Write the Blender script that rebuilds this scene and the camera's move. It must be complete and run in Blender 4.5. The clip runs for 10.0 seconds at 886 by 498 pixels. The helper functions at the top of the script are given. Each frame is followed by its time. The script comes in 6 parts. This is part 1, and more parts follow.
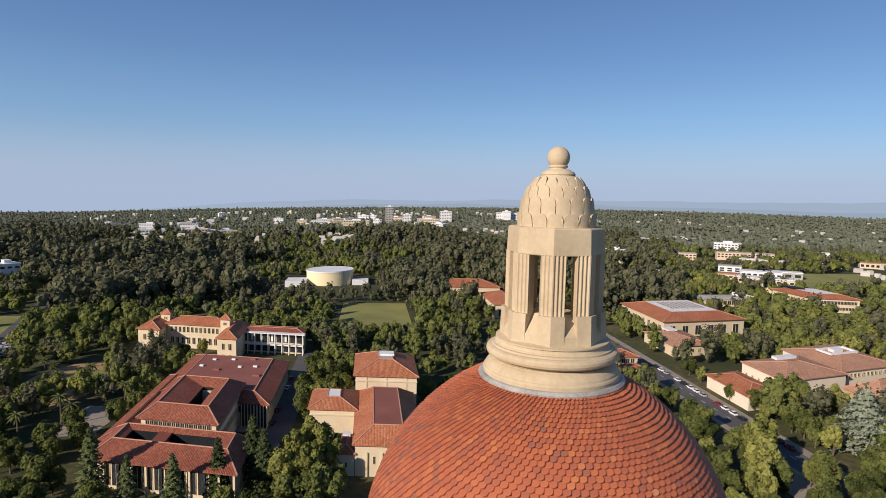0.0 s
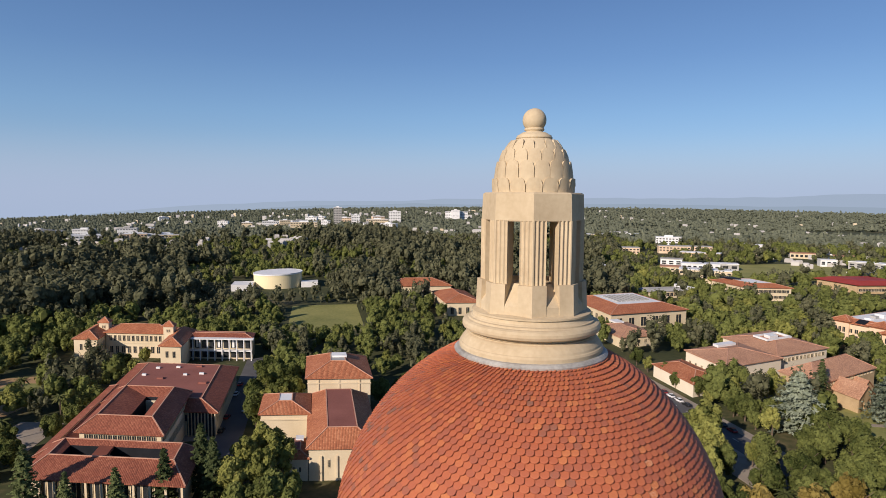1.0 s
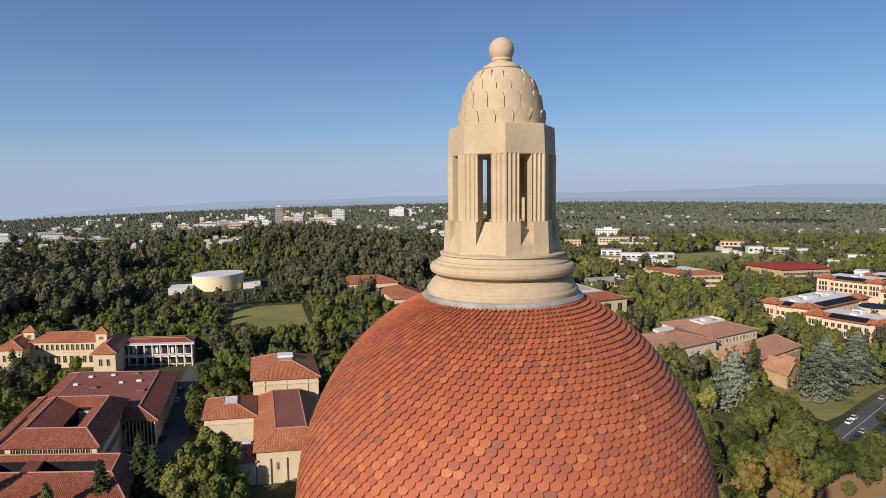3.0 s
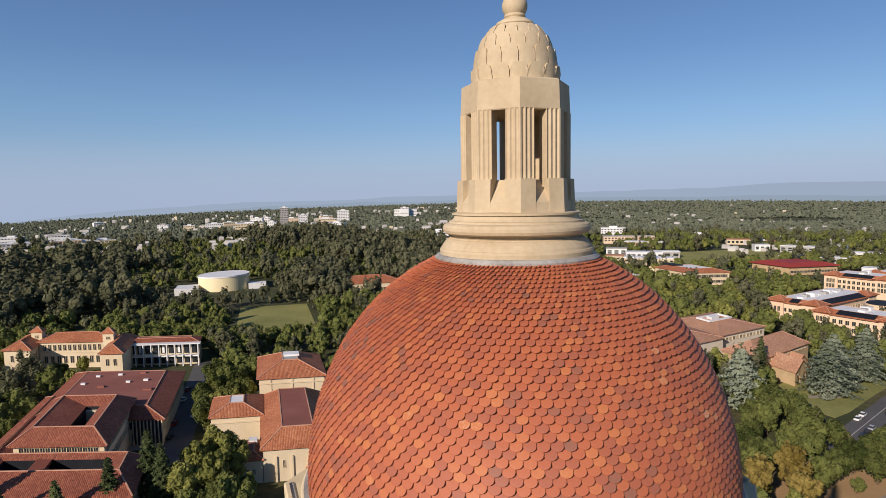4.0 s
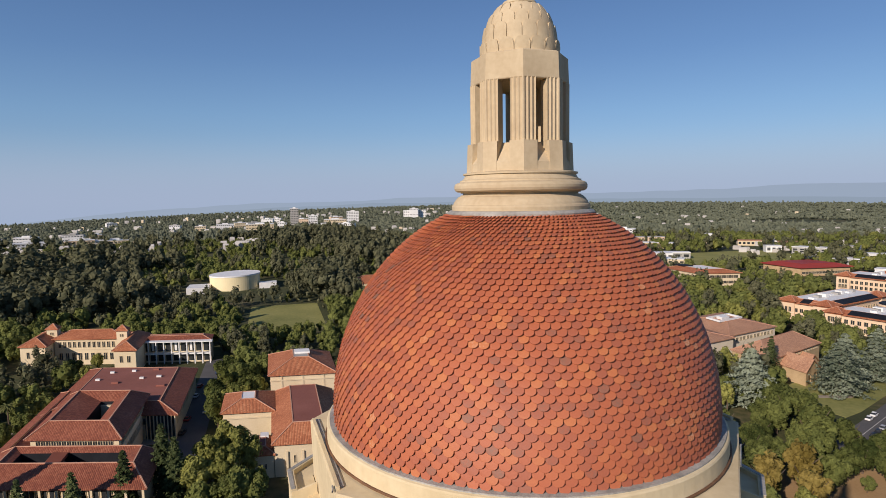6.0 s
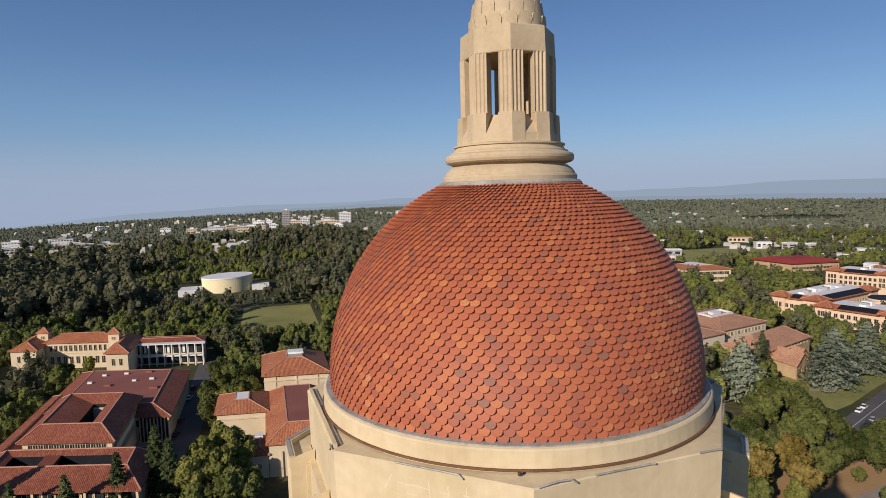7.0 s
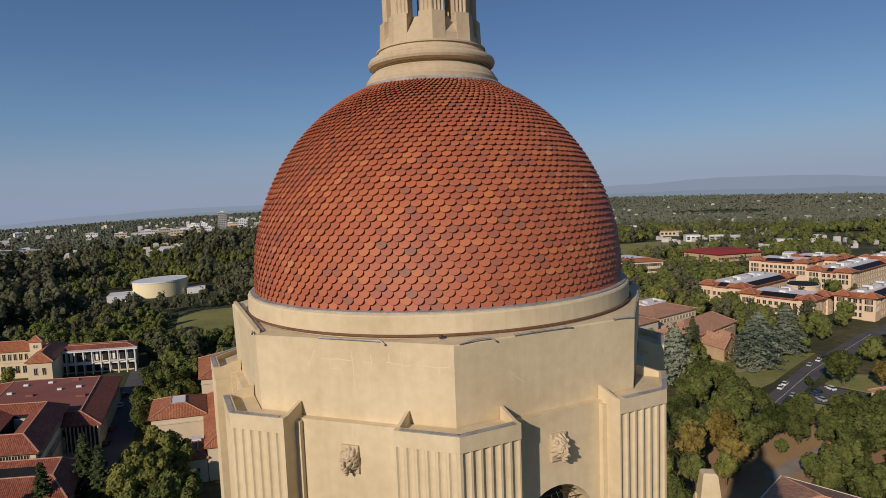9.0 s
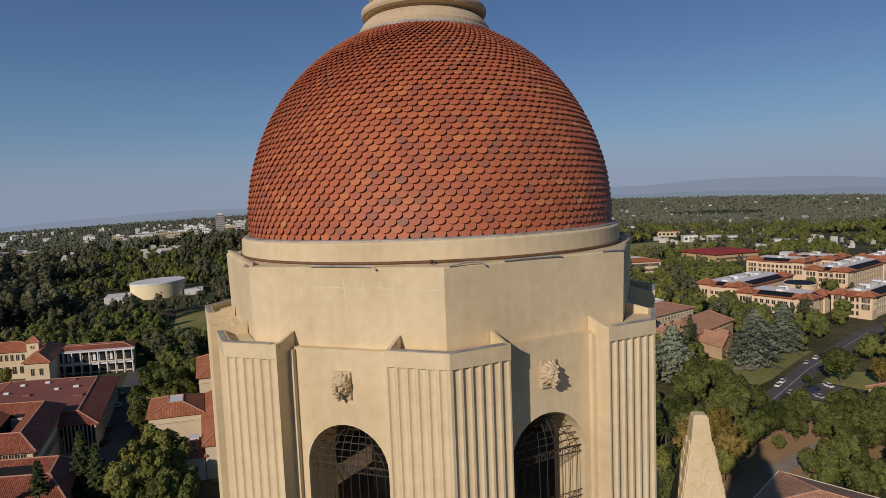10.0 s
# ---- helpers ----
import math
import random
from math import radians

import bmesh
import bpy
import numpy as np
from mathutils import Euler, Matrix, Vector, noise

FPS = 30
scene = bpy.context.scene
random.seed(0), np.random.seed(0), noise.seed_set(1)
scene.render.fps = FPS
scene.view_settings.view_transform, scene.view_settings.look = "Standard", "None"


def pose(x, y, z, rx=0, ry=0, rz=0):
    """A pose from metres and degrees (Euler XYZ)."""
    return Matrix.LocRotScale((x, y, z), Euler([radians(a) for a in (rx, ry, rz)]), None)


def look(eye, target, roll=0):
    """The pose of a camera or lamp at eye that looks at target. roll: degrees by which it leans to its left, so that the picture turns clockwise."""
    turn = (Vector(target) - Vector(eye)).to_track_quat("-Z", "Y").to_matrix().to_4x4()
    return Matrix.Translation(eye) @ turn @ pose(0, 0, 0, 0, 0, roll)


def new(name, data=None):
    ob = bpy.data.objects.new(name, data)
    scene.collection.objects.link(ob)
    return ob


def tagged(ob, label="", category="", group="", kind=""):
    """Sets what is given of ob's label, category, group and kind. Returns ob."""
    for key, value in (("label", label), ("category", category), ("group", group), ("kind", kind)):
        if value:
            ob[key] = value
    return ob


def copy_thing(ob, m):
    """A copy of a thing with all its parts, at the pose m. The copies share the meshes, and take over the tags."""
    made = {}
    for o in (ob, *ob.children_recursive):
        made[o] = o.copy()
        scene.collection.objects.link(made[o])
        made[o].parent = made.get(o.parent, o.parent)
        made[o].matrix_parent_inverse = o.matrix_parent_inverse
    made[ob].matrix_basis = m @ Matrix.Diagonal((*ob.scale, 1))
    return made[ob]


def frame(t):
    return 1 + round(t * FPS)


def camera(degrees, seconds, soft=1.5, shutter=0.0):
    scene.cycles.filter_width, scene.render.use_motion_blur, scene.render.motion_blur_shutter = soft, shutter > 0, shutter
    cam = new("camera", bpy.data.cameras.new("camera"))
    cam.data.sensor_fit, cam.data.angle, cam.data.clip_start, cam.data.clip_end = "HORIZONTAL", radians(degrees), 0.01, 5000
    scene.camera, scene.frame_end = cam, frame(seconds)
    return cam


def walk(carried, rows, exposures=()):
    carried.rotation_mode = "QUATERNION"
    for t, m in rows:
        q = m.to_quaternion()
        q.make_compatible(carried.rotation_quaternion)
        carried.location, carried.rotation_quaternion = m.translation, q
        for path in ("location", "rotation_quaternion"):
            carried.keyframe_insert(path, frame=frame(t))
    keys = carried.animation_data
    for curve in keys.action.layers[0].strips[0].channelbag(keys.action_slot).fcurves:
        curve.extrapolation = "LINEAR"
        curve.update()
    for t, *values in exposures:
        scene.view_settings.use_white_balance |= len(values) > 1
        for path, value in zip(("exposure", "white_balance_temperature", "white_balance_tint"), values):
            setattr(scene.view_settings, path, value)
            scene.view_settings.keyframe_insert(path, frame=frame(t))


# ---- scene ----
import itertools

# The camera: seconds, place in metres, then yaw to the left, pitch up and roll in degrees.
cam = camera(73.5, 10.0, soft=0.3)
PATH = [
    (0.0, 1.06, -14.16, 84.24, 14.90, -5.10, 1.26),
    (0.5, 0.69, -13.78, 83.80, 12.51, -4.99, 0.88),
    (1.0, 0.38, -13.48, 83.49, 10.04, -5.05, 0.41),
    (1.5, 0.13, -13.21, 83.23, 7.29, -5.08, 0.03),
    (2.0, -0.01, -12.98, 82.95, 5.66, -5.20, -0.29),
    (2.5, -0.07, -12.87, 82.65, 4.58, -5.34, -0.47),
    (4.0, -0.38, -12.67, 81.38, 5.19, -5.30, -0.96),
    (4.5, -0.35, -12.70, 81.19, 5.32, -5.31, -0.83),
    (5.0, -0.40, -13.14, 80.97, 5.80, -5.14, -0.98),
    (5.5, -0.34, -13.76, 80.75, 6.12, -5.16, -0.92),
    (7.0, -0.26, -14.64, 79.82, 5.38, -5.15, -1.50),
    (7.5, -0.10, -14.80, 79.41, 2.69, -5.09, -1.73),
    (8.0, 0.01, -14.66, 78.83, 1.12, -5.33, -1.89),
    (8.5, 0.07, -14.91, 78.20, 0.15, -5.40, -2.03),
    (9.0, 0.10, -14.96, 77.51, -0.16, -5.30, -2.17),
    (9.5, 0.12, -15.07, 76.83, 0.04, -5.10, -2.25),
    (10.0, 0.18, -15.21, 76.18, -0.36, -5.10, -2.31),
]


def aimed(x, y, z, yaw, pitch, roll):
    yaw, pitch = radians(yaw), radians(pitch)
    ahead = Vector((-math.sin(yaw) * math.cos(pitch), math.cos(yaw) * math.cos(pitch), math.sin(pitch)))
    eye = Vector((x, y, z))
    return look(eye, eye + ahead, roll)


walk(cam, [(t, aimed(*row)) for t, *row in PATH], [(0.0, 0.26, 6150, 17), (2.5, 0.2, 6150, 17), (5.5, 0.12, 6150, 17), (7.5, -0.06, 6150, 17), (9.0, -0.35, 6150, 17), (10.0, -0.46, 6150, 17)])


# Late afternoon sun from behind the camera's left shoulder, clear sky.
SUN_HEIGHT, SUN_BEARING = 25.5, -121.0  # degrees above the horizon, and the polar angle of the side it shines from
world = bpy.data.worlds.new("sky")
scene.world = world
world.use_nodes = True
wn = world.node_tree
sky = wn.nodes.new("ShaderNodeTexSky")
sky.sky_type, sky.sun_disc = "NISHITA", False
sky.sun_elevation, sky.sun_rotation = radians(SUN_HEIGHT), radians(90 - SUN_BEARING)
sky.altitude, sky.air_density, sky.dust_density, sky.ozone_density = 300, 1.0, 0.0, 5.0
wn.nodes["Background"].inputs["Strength"].default_value = 0.072
# blue-grey haze over the lowest part of the sky, all round
height = wn.nodes.new("ShaderNodeSeparateXYZ")
wn.links.new(wn.nodes.new("ShaderNodeTexCoord").outputs["Generated"], height.inputs[0])
haze = wn.nodes.new("ShaderNodeValToRGB")
haze.color_ramp.interpolation = "EASE"
haze.color_ramp.elements[0].position, haze.color_ramp.elements[0].color = 0.0, (0.85, 0.85, 0.85, 1)
haze.color_ramp.elements[1].position, haze.color_ramp.elements[1].color = 0.11, (0, 0, 0, 1)
wn.links.new(height.outputs["Z"], haze.inputs["Fac"])
# the clear sky, evened out by aerosol that scatters alike on all sides
clear = wn.nodes.new("ShaderNodeValToRGB")
clear.color_ramp.elements[0].position, clear.color_ramp.elements[0].color = 0.0, (0.46, 0.62, 0.78, 1)
clear.color_ramp.elements[1].position, clear.color_ramp.elements[1].color = 1.0, (0.05, 0.10, 0.22, 1)
for at, colour in ((0.13, (0.30, 0.53, 0.77)), (0.216, (0.195, 0.375, 0.645)), (0.30, (0.145, 0.29, 0.54)), (0.45, (0.09, 0.185, 0.37))):
    clear.color_ramp.elements.new(at).color = (*colour, 1)
wn.links.new(height.outputs["Z"], clear.inputs["Fac"])
tenfold = wn.nodes.new("ShaderNodeVectorMath")
tenfold.operation = "SCALE"
tenfold.inputs["Scale"].default_value = 10.0
wn.links.new(clear.outputs["Color"], tenfold.inputs[0])
even = wn.nodes.new("ShaderNodeMix")
even.data_type = "RGBA"
even.inputs[0].default_value = 0.5
wn.links.new(sky.outputs["Color"], even.inputs[6])
wn.links.new(tenfold.outputs[0], even.inputs[7])
dulled = wn.nodes.new("ShaderNodeMix")
dulled.data_type = "RGBA"
dulled.inputs[7].default_value = (4.65, 5.7, 7.25, 1)
wn.links.new(haze.outputs["Color"], dulled.inputs[0])
wn.links.new(even.outputs[2], dulled.inputs[6])
wn.links.new(dulled.outputs[2], wn.nodes["Background"].inputs["Color"])

to_sun = Vector((math.cos(radians(SUN_BEARING)) * math.cos(radians(SUN_HEIGHT)),
                 math.sin(radians(SUN_BEARING)) * math.cos(radians(SUN_HEIGHT)), math.sin(radians(SUN_HEIGHT))))
sun = new("sun", bpy.data.lights.new("sun", "SUN"))
sun.data.energy, sun.data.angle, sun.data.color = 4.5, radians(0.6), (1.0, 0.86, 0.68)
sun.matrix_world = look(to_sun * 200 + Vector((0, 0, 90)), (0, 0, 90))


# ---- materials ----
def material(name, low, high, rough=0.8, scale=1.0, fine=12.0, bump=0.0, bump_scale=20.0, metal=0.0, per_piece=0.0, per_island=0.0, spec=0.3,
             coords="Position", extra=None, extra_at=0.62, streak=0.0):
    """A surface between two colours, broken up by coarse and fine noise (sizes in 1/metre), with relief, and a tone of its own for each piece."""
    m = bpy.data.materials.new(name)
    m.use_nodes = True
    nt = m.node_tree
    N, L = nt.nodes, nt.links
    bsdf = N["Principled BSDF"]
    bsdf.inputs["Roughness"].default_value, bsdf.inputs["Metallic"].default_value = rough, metal
    bsdf.inputs["Specular IOR Level"].default_value = spec
    if coords == "Position":
        place = N.new("ShaderNodeNewGeometry").outputs["Position"]
    else:
        place = N.new("ShaderNodeTexCoord").outputs[coords]

    def noise_of(size, detail):
        n = N.new("ShaderNodeTexNoise")
        n.inputs["Scale"].default_value, n.inputs["Detail"].default_value = size, detail
        L.new(place, n.inputs["Vector"])
        return n.outputs["Fac"]

    mix = N.new("ShaderNodeMath")
    mix.operation = "MULTIPLY_ADD"
    coarse, grain = noise_of(scale, 4), noise_of(fine, 3)
    L.new(grain, mix.inputs[0])
    mix.inputs[1].default_value = 0.5
    half = N.new("ShaderNodeMath")
    half.operation = "MULTIPLY_ADD"
    L.new(coarse, half.inputs[0])
    half.inputs[1].default_value, half.inputs[2].default_value = 0.9, -0.2
    L.new(half.outputs[0], mix.inputs[2])
    value = mix.outputs[0]
    if streak:  # rain streaks run down the wall
        long = N.new("ShaderNodeMapping")
        long.inputs["Scale"].default_value = (2.6, 2.6, 0.16)
        L.new(place, long.inputs["Vector"])
        runs = N.new("ShaderNodeTexNoise")
        runs.inputs["Scale"].default_value, runs.inputs["Detail"].default_value = 1.6, 6
        L.new(long.outputs["Vector"], runs.inputs["Vector"])
        down = N.new("ShaderNodeMath")
        down.operation = "MULTIPLY_ADD"
        L.new(runs.outputs["Fac"], down.inputs[0])
        down.inputs[1].default_value = streak
        shift = N.new("ShaderNodeMath")
        shift.operation = "SUBTRACT"
        L.new(value, shift.inputs[0])
        shift.inputs[1].default_value = streak * 0.5
        L.new(shift.outputs[0], down.inputs[2])
        value = down.outputs[0]
    for amount, source in ((per_piece, "object"), (per_island, "island")):
        if amount:
            rnd = N.new("ShaderNodeObjectInfo").outputs["Random"] if source == "object" else N.new("ShaderNodeNewGeometry").outputs["Random Per Island"]
            add = N.new("ShaderNodeMath")
            add.operation = "MULTIPLY_ADD"
            L.new(rnd, add.inputs[0])
            add.inputs[1].default_value = amount
            off = N.new("ShaderNodeMath")
            off.operation = "SUBTRACT"
            L.new(value, off.inputs[0])
            off.inputs[1].default_value = amount * 0.5
            L.new(off.outputs[0], add.inputs[2])
            value = add.outputs[0]
    ramp = N.new("ShaderNodeValToRGB")
    ramp.color_ramp.elements[0].position, ramp.color_ramp.elements[1].position = 0.2, 0.8
    ramp.color_ramp.elements[0].color, ramp.color_ramp.elements[1].color = (*low, 1), (*high, 1)
    if extra:
        e = ramp.color_ramp.elements.new(extra_at)
        e.color = (*extra, 1)
    L.new(value, ramp.inputs["Fac"])
    L.new(ramp.outputs["Color"], bsdf.inputs["Base Color"])
    if bump:
        b = N.new("ShaderNodeBump")
        b.inputs["Strength"].default_value, b.inputs["Distance"].default_value = bump, 0.05
        L.new(noise_of(bump_scale, 5), b.inputs["Height"])
        L.new(b.outputs["Normal"], bsdf.inputs["Normal"])
    return m


def tiled_roof(name, low, high, mid, col=0.45, row=0.6):
    """Clay roof tiles laid in courses, by the roof's own coordinates in metres."""
    m = bpy.data.materials.new(name)
    m.use_nodes = True
    nt = m.node_tree
    N, L = nt.nodes, nt.links
    bsdf = N["Principled BSDF"]
    bsdf.inputs["Roughness"].default_value, bsdf.inputs["Specular IOR Level"].default_value = 0.75, 0.25
    uv = N.new("ShaderNodeTexCoord").outputs["UV"]
    brick = N.new("ShaderNodeTexBrick")
    brick.offset = 0.0
    brick.inputs["Scale"].default_value = 1.0
    brick.inputs["Brick Width"].default_value, brick.inputs["Row Height"].default_value = col, row
    brick.inputs["Mortar Size"].default_value, brick.inputs["Mortar Smooth"].default_value = 0.05, 0.6
    brick.inputs["Color1"].default_value, brick.inputs["Color2"].default_value = (0, 0, 0, 1), (1, 1, 1, 1)
    brick.inputs["Mortar"].default_value = (0.15, 0.15, 0.15, 1)
    L.new(uv, brick.inputs["Vector"])
    noise_1 = N.new("ShaderNodeTexNoise")
    noise_1.inputs["Scale"].default_value, noise_1.inputs["Detail"].default_value = 0.12, 6
    L.new(N.new("ShaderNodeNewGeometry").outputs["Position"], noise_1.inputs["Vector"])
    mix = N.new("ShaderNodeMix")
    mix.data_type = "FLOAT"
    mix.inputs[0].default_value = 0.55
    L.new(brick.outputs["Color"], mix.inputs[2])
    L.new(noise_1.outputs["Fac"], mix.inputs[3])
    ramp = N.new("ShaderNodeValToRGB")
    ramp.color_ramp.elements[0].position, ramp.color_ramp.elements[1].position = 0.15, 0.85
    ramp.color_ramp.elements[0].color, ramp.color_ramp.elements[1].color = (*low, 1), (*high, 1)
    ramp.color_ramp.elements.new(0.5).color = (*mid, 1)
    L.new(mix.outputs[0], ramp.inputs["Fac"])
    L.new(ramp.outputs["Color"], bsdf.inputs["Base Color"])
    wave = N.new("ShaderNodeTexWave")
    wave.bands_direction = "X"
    wave.inputs["Scale"].default_value = 0.314 / col
    L.new(uv, wave.inputs["Vector"])
    b = N.new("ShaderNodeBump")
    b.inputs["Strength"].default_value, b.inputs["Distance"].default_value = 0.7, 0.08
    L.new(wave.outputs["Fac"], b.inputs["Height"])
    L.new(b.outputs["Normal"], bsdf.inputs["Normal"])
    return m


def foliage(name, low, high, per=0.22, scale=0.13):
    m = material(name, low, high, rough=0.9, scale=scale, fine=0.55, per_island=per, per_piece=0.35, spec=0.06)
    # thin leaves let some light through
    N, L = m.node_tree.nodes, m.node_tree.links
    glowing = N.new("ShaderNodeBsdfTranslucent")
    L.new(N["Principled BSDF"].inputs["Base Color"].links[0].from_socket, glowing.inputs["Color"])
    both = N.new("ShaderNodeMixShader")
    both.inputs[0].default_value = 0.17
    L.new(N["Principled BSDF"].outputs[0], both.inputs[1])
    L.new(glowing.outputs[0], both.inputs[2])
    L.new(both.outputs[0], N["Material Output"].inputs["Surface"])
    return m


STONE = material("tower_stucco", (0.545, 0.435, 0.255), (0.725, 0.610, 0.395), 0.85, 0.45, 5.0, 0.06, 18.0, streak=0.42)
CAST = material("cast_stone", (0.452, 0.350, 0.216), (0.61, 0.502, 0.330), 0.85, 0.9, 9.0, 0.07, 26.0, streak=0.35)


def clay(name, source):
    """Glazed clay in the mixed reds, oranges and burnt browns of single tiles."""
    m = material(name, (0.3, 0.1, 0.05), (0.3, 0.1, 0.05), 0.6, 0.5, 25.0, 0.10, 40.0, spec=0.36)
    N, L = m.node_tree.nodes, m.node_tree.links
    pick = N.new("ShaderNodeObjectInfo").outputs["Random"] if source == "object" else N.new("ShaderNodeNewGeometry").outputs["Random Per Island"]
    old = next(n for n in N if n.type == "VALTORGB")
    value = old.inputs["Fac"].links[0].from_socket
    ramp = N.new("ShaderNodeValToRGB")
    stops = ((0.0, (0.19, 0.115, 0.085)), (0.11, (0.245, 0.115, 0.075)), (0.19, (0.335, 0.106, 0.058)), (0.45, (0.400, 0.116, 0.053)), (0.75, (0.430, 0.131, 0.057)), (0.90, (0.49, 0.172, 0.064)), (1.0, (0.60, 0.38, 0.25)))
    ramp.color_ramp.elements[0].position, ramp.color_ramp.elements[0].color = 0.0, (*stops[0][1], 1)
    ramp.color_ramp.elements[1].position, ramp.color_ramp.elements[1].color = 1.0, (*stops[-1][1], 1)
    for p, c in stops[1:-1]:
        ramp.color_ramp.elements.new(p).color = (*c, 1)
    add = N.new("ShaderNodeMath")
    add.operation = "MULTIPLY_ADD"
    L.new(value, add.inputs[0])
    add.inputs[1].default_value = 0.36
    off = N.new("ShaderNodeMath")
    off.operation = "MULTIPLY_ADD"
    L.new(pick, off.inputs[0])
    off.inputs[1].default_value, off.inputs[2].default_value = 0.74, -0.045
    L.new(off.outputs[0], add.inputs[2])
    L.new(add.outputs[0], ramp.inputs["Fac"])
    L.new(ramp.outputs["Color"], N["Principled BSDF"].inputs["Base Color"])
    return m


SHINGLE, TILE = clay("glazed_clay_tiles", "island"), clay("glazed_clay_tile", "object")
SHELL = material("tile_bedding", (0.16, 0.050, 0.03), (0.24, 0.075, 0.04), 0.9, 1.0, 10.0)
LEAD = material("lead_flashing", (0.20, 0.19, 0.17), (0.52, 0.50, 0.45), 0.6, 2.0, 14.0, 0.2, 40.0, metal=0.1)
RUST = material("rusty_pipe", (0.10, 0.05, 0.025), (0.21, 0.115, 0.06), 0.8, 2.0, 20.0)
IRON = material("wrought_iron", (0.035, 0.028, 0.022), (0.09, 0.07, 0.05), 0.6, 3.0, 30.0, metal=0.4)
# Plaster with the shade of recessed interiors put into its colour.
DARK = material("shade_dark_plaster", (0.16, 0.12, 0.08), (0.26, 0.20, 0.13), 0.9, 1.0, 10.0)
ROOF = tiled_roof("red_roof_tile", (0.24, 0.082, 0.040), (0.53, 0.245, 0.125), (0.405, 0.145, 0.066))
ROOF_DARK = tiled_roof("weathered_roof_tile", (0.15, 0.048, 0.030), (0.38, 0.150, 0.085), (0.26, 0.082, 0.045))
RIDGE = material("mortared_ridge_tile", (0.42, 0.21, 0.13), (0.60, 0.36, 0.25), 0.85, 0.4, 4.0)
ROOF_RED = material("red_metal_roof", (0.26, 0.035, 0.025), (0.36, 0.055, 0.04), 0.6, 0.1, 1.0)
WALL_YELLOW = material("pale_yellow_plaster", (0.76, 0.65, 0.38), (0.84, 0.74, 0.47), 0.9, 0.05, 1.0)
ROOF_TAN = tiled_roof("faded_roof_tile", (0.30, 0.155, 0.095), (0.60, 0.36, 0.22), (0.48, 0.26, 0.155))
ROOF_FLAT = material("flat_red_roofing", (0.205, 0.074, 0.054), (0.295, 0.115, 0.086), 0.9, 0.08, 1.5)
ROOF_GREY = material("grey_roofing", (0.30, 0.29, 0.27), (0.46, 0.45, 0.42), 0.9, 0.15, 2.0)
WALL = material("cream_plaster", (0.58, 0.47, 0.30), (0.70, 0.60, 0.42), 0.9, 0.12, 2.5, 0.1, 6.0)
WALL_PALE = material("pale_cream_plaster", (0.70, 0.61, 0.45), (0.80, 0.72, 0.57), 0.9, 0.12, 2.5, 0.1, 6.0)
WALL_PINK = material("buff_plaster", (0.68, 0.50, 0.33), (0.78, 0.61, 0.43), 0.9, 0.12, 2.5, 0.1, 6.0)
WALL_STONE = material("sandstone_wall", (0.40, 0.28, 0.15), (0.58, 0.43, 0.25), 0.9, 0.3, 3.0, 0.3, 4.0)
TOWN = material("pale_town_walls", (0.34, 0.32, 0.29), (0.62, 0.60, 0.56), 0.8, 0.02, 0.2)
WHITE = material("white_painted_metal", (0.66, 0.66, 0.64), (0.82, 0.82, 0.80), 0.5, 0.3, 4.0)
GLASS = material("dark_window_glass", (0.015, 0.018, 0.02), (0.05, 0.055, 0.06), 0.12, 0.5, 3.0, spec=0.6)
SOLAR = material("solar_panel_glass", (0.010, 0.011, 0.014), (0.022, 0.024, 0.030), 0.55, 0.4, 6.0, spec=0.12)
ASPHALT = material("asphalt", (0.075, 0.074, 0.075), (0.13, 0.126, 0.125), 0.9, 0.1, 3.0, 0.2, 12.0)
PAVING = material("pale_paving", (0.24, 0.20, 0.155), (0.36, 0.31, 0.25), 0.9, 0.2, 4.0)
PAINT = material("road_paint", (0.62, 0.60, 0.54), (0.78, 0.77, 0.72), 0.8, 0.4, 6.0)
LAWN = material("lawn_grass", (0.14, 0.155, 0.042), (0.34, 0.315, 0.105), 0.95, 0.03, 0.5)
SOIL = material("bare_soil", (0.30, 0.185, 0.085), (0.45, 0.30, 0.15), 0.95, 0.06, 1.5)
GROUND = material("mixed_ground", (0.030, 0.040, 0.014), (0.17, 0.13, 0.062), 0.95, 0.02, 0.35, extra=(0.055, 0.062, 0.022), extra_at=0.5)
BARK = material("grey_brown_bark", (0.07, 0.05, 0.035), (0.19, 0.14, 0.10), 0.95, 1.5, 10.0, 0.4, 8.0)
LEAF_OAK = foliage("oak_leaves", (0.036, 0.050, 0.014), (0.182, 0.202, 0.058))
LEAF_BRIGHT = foliage("bright_leaves", (0.085, 0.100, 0.025), (0.345, 0.340, 0.092))
LEAF_CEDAR = foliage("blue_cedar_needles", (0.105, 0.132, 0.088), (0.36, 0.40, 0.285))
LEAF_PINE = foliage("dark_needles", (0.038, 0.054, 0.022), (0.165, 0.195, 0.074))
# Eucalyptus grey-green, paled further to stand in for haze over the far wood.
LEAF_GUM = foliage("hazed_eucalyptus_leaves", (0.056, 0.062, 0.034), (0.205, 0.202, 0.112))
LEAF_GOLD = foliage("yellowing_leaves", (0.14, 0.105, 0.024), (0.37, 0.285, 0.085))
LEAF_PALM = foliage("palm_fronds", (0.04, 0.05, 0.015), (0.16, 0.17, 0.06))

# Pale grey-green: the haze of distance is painted into the leaf colour.
LEAF_FAR = foliage("haze_tinted_leaves", (0.078, 0.090, 0.062), (0.20, 0.215, 0.145), 0.22, 0.03)


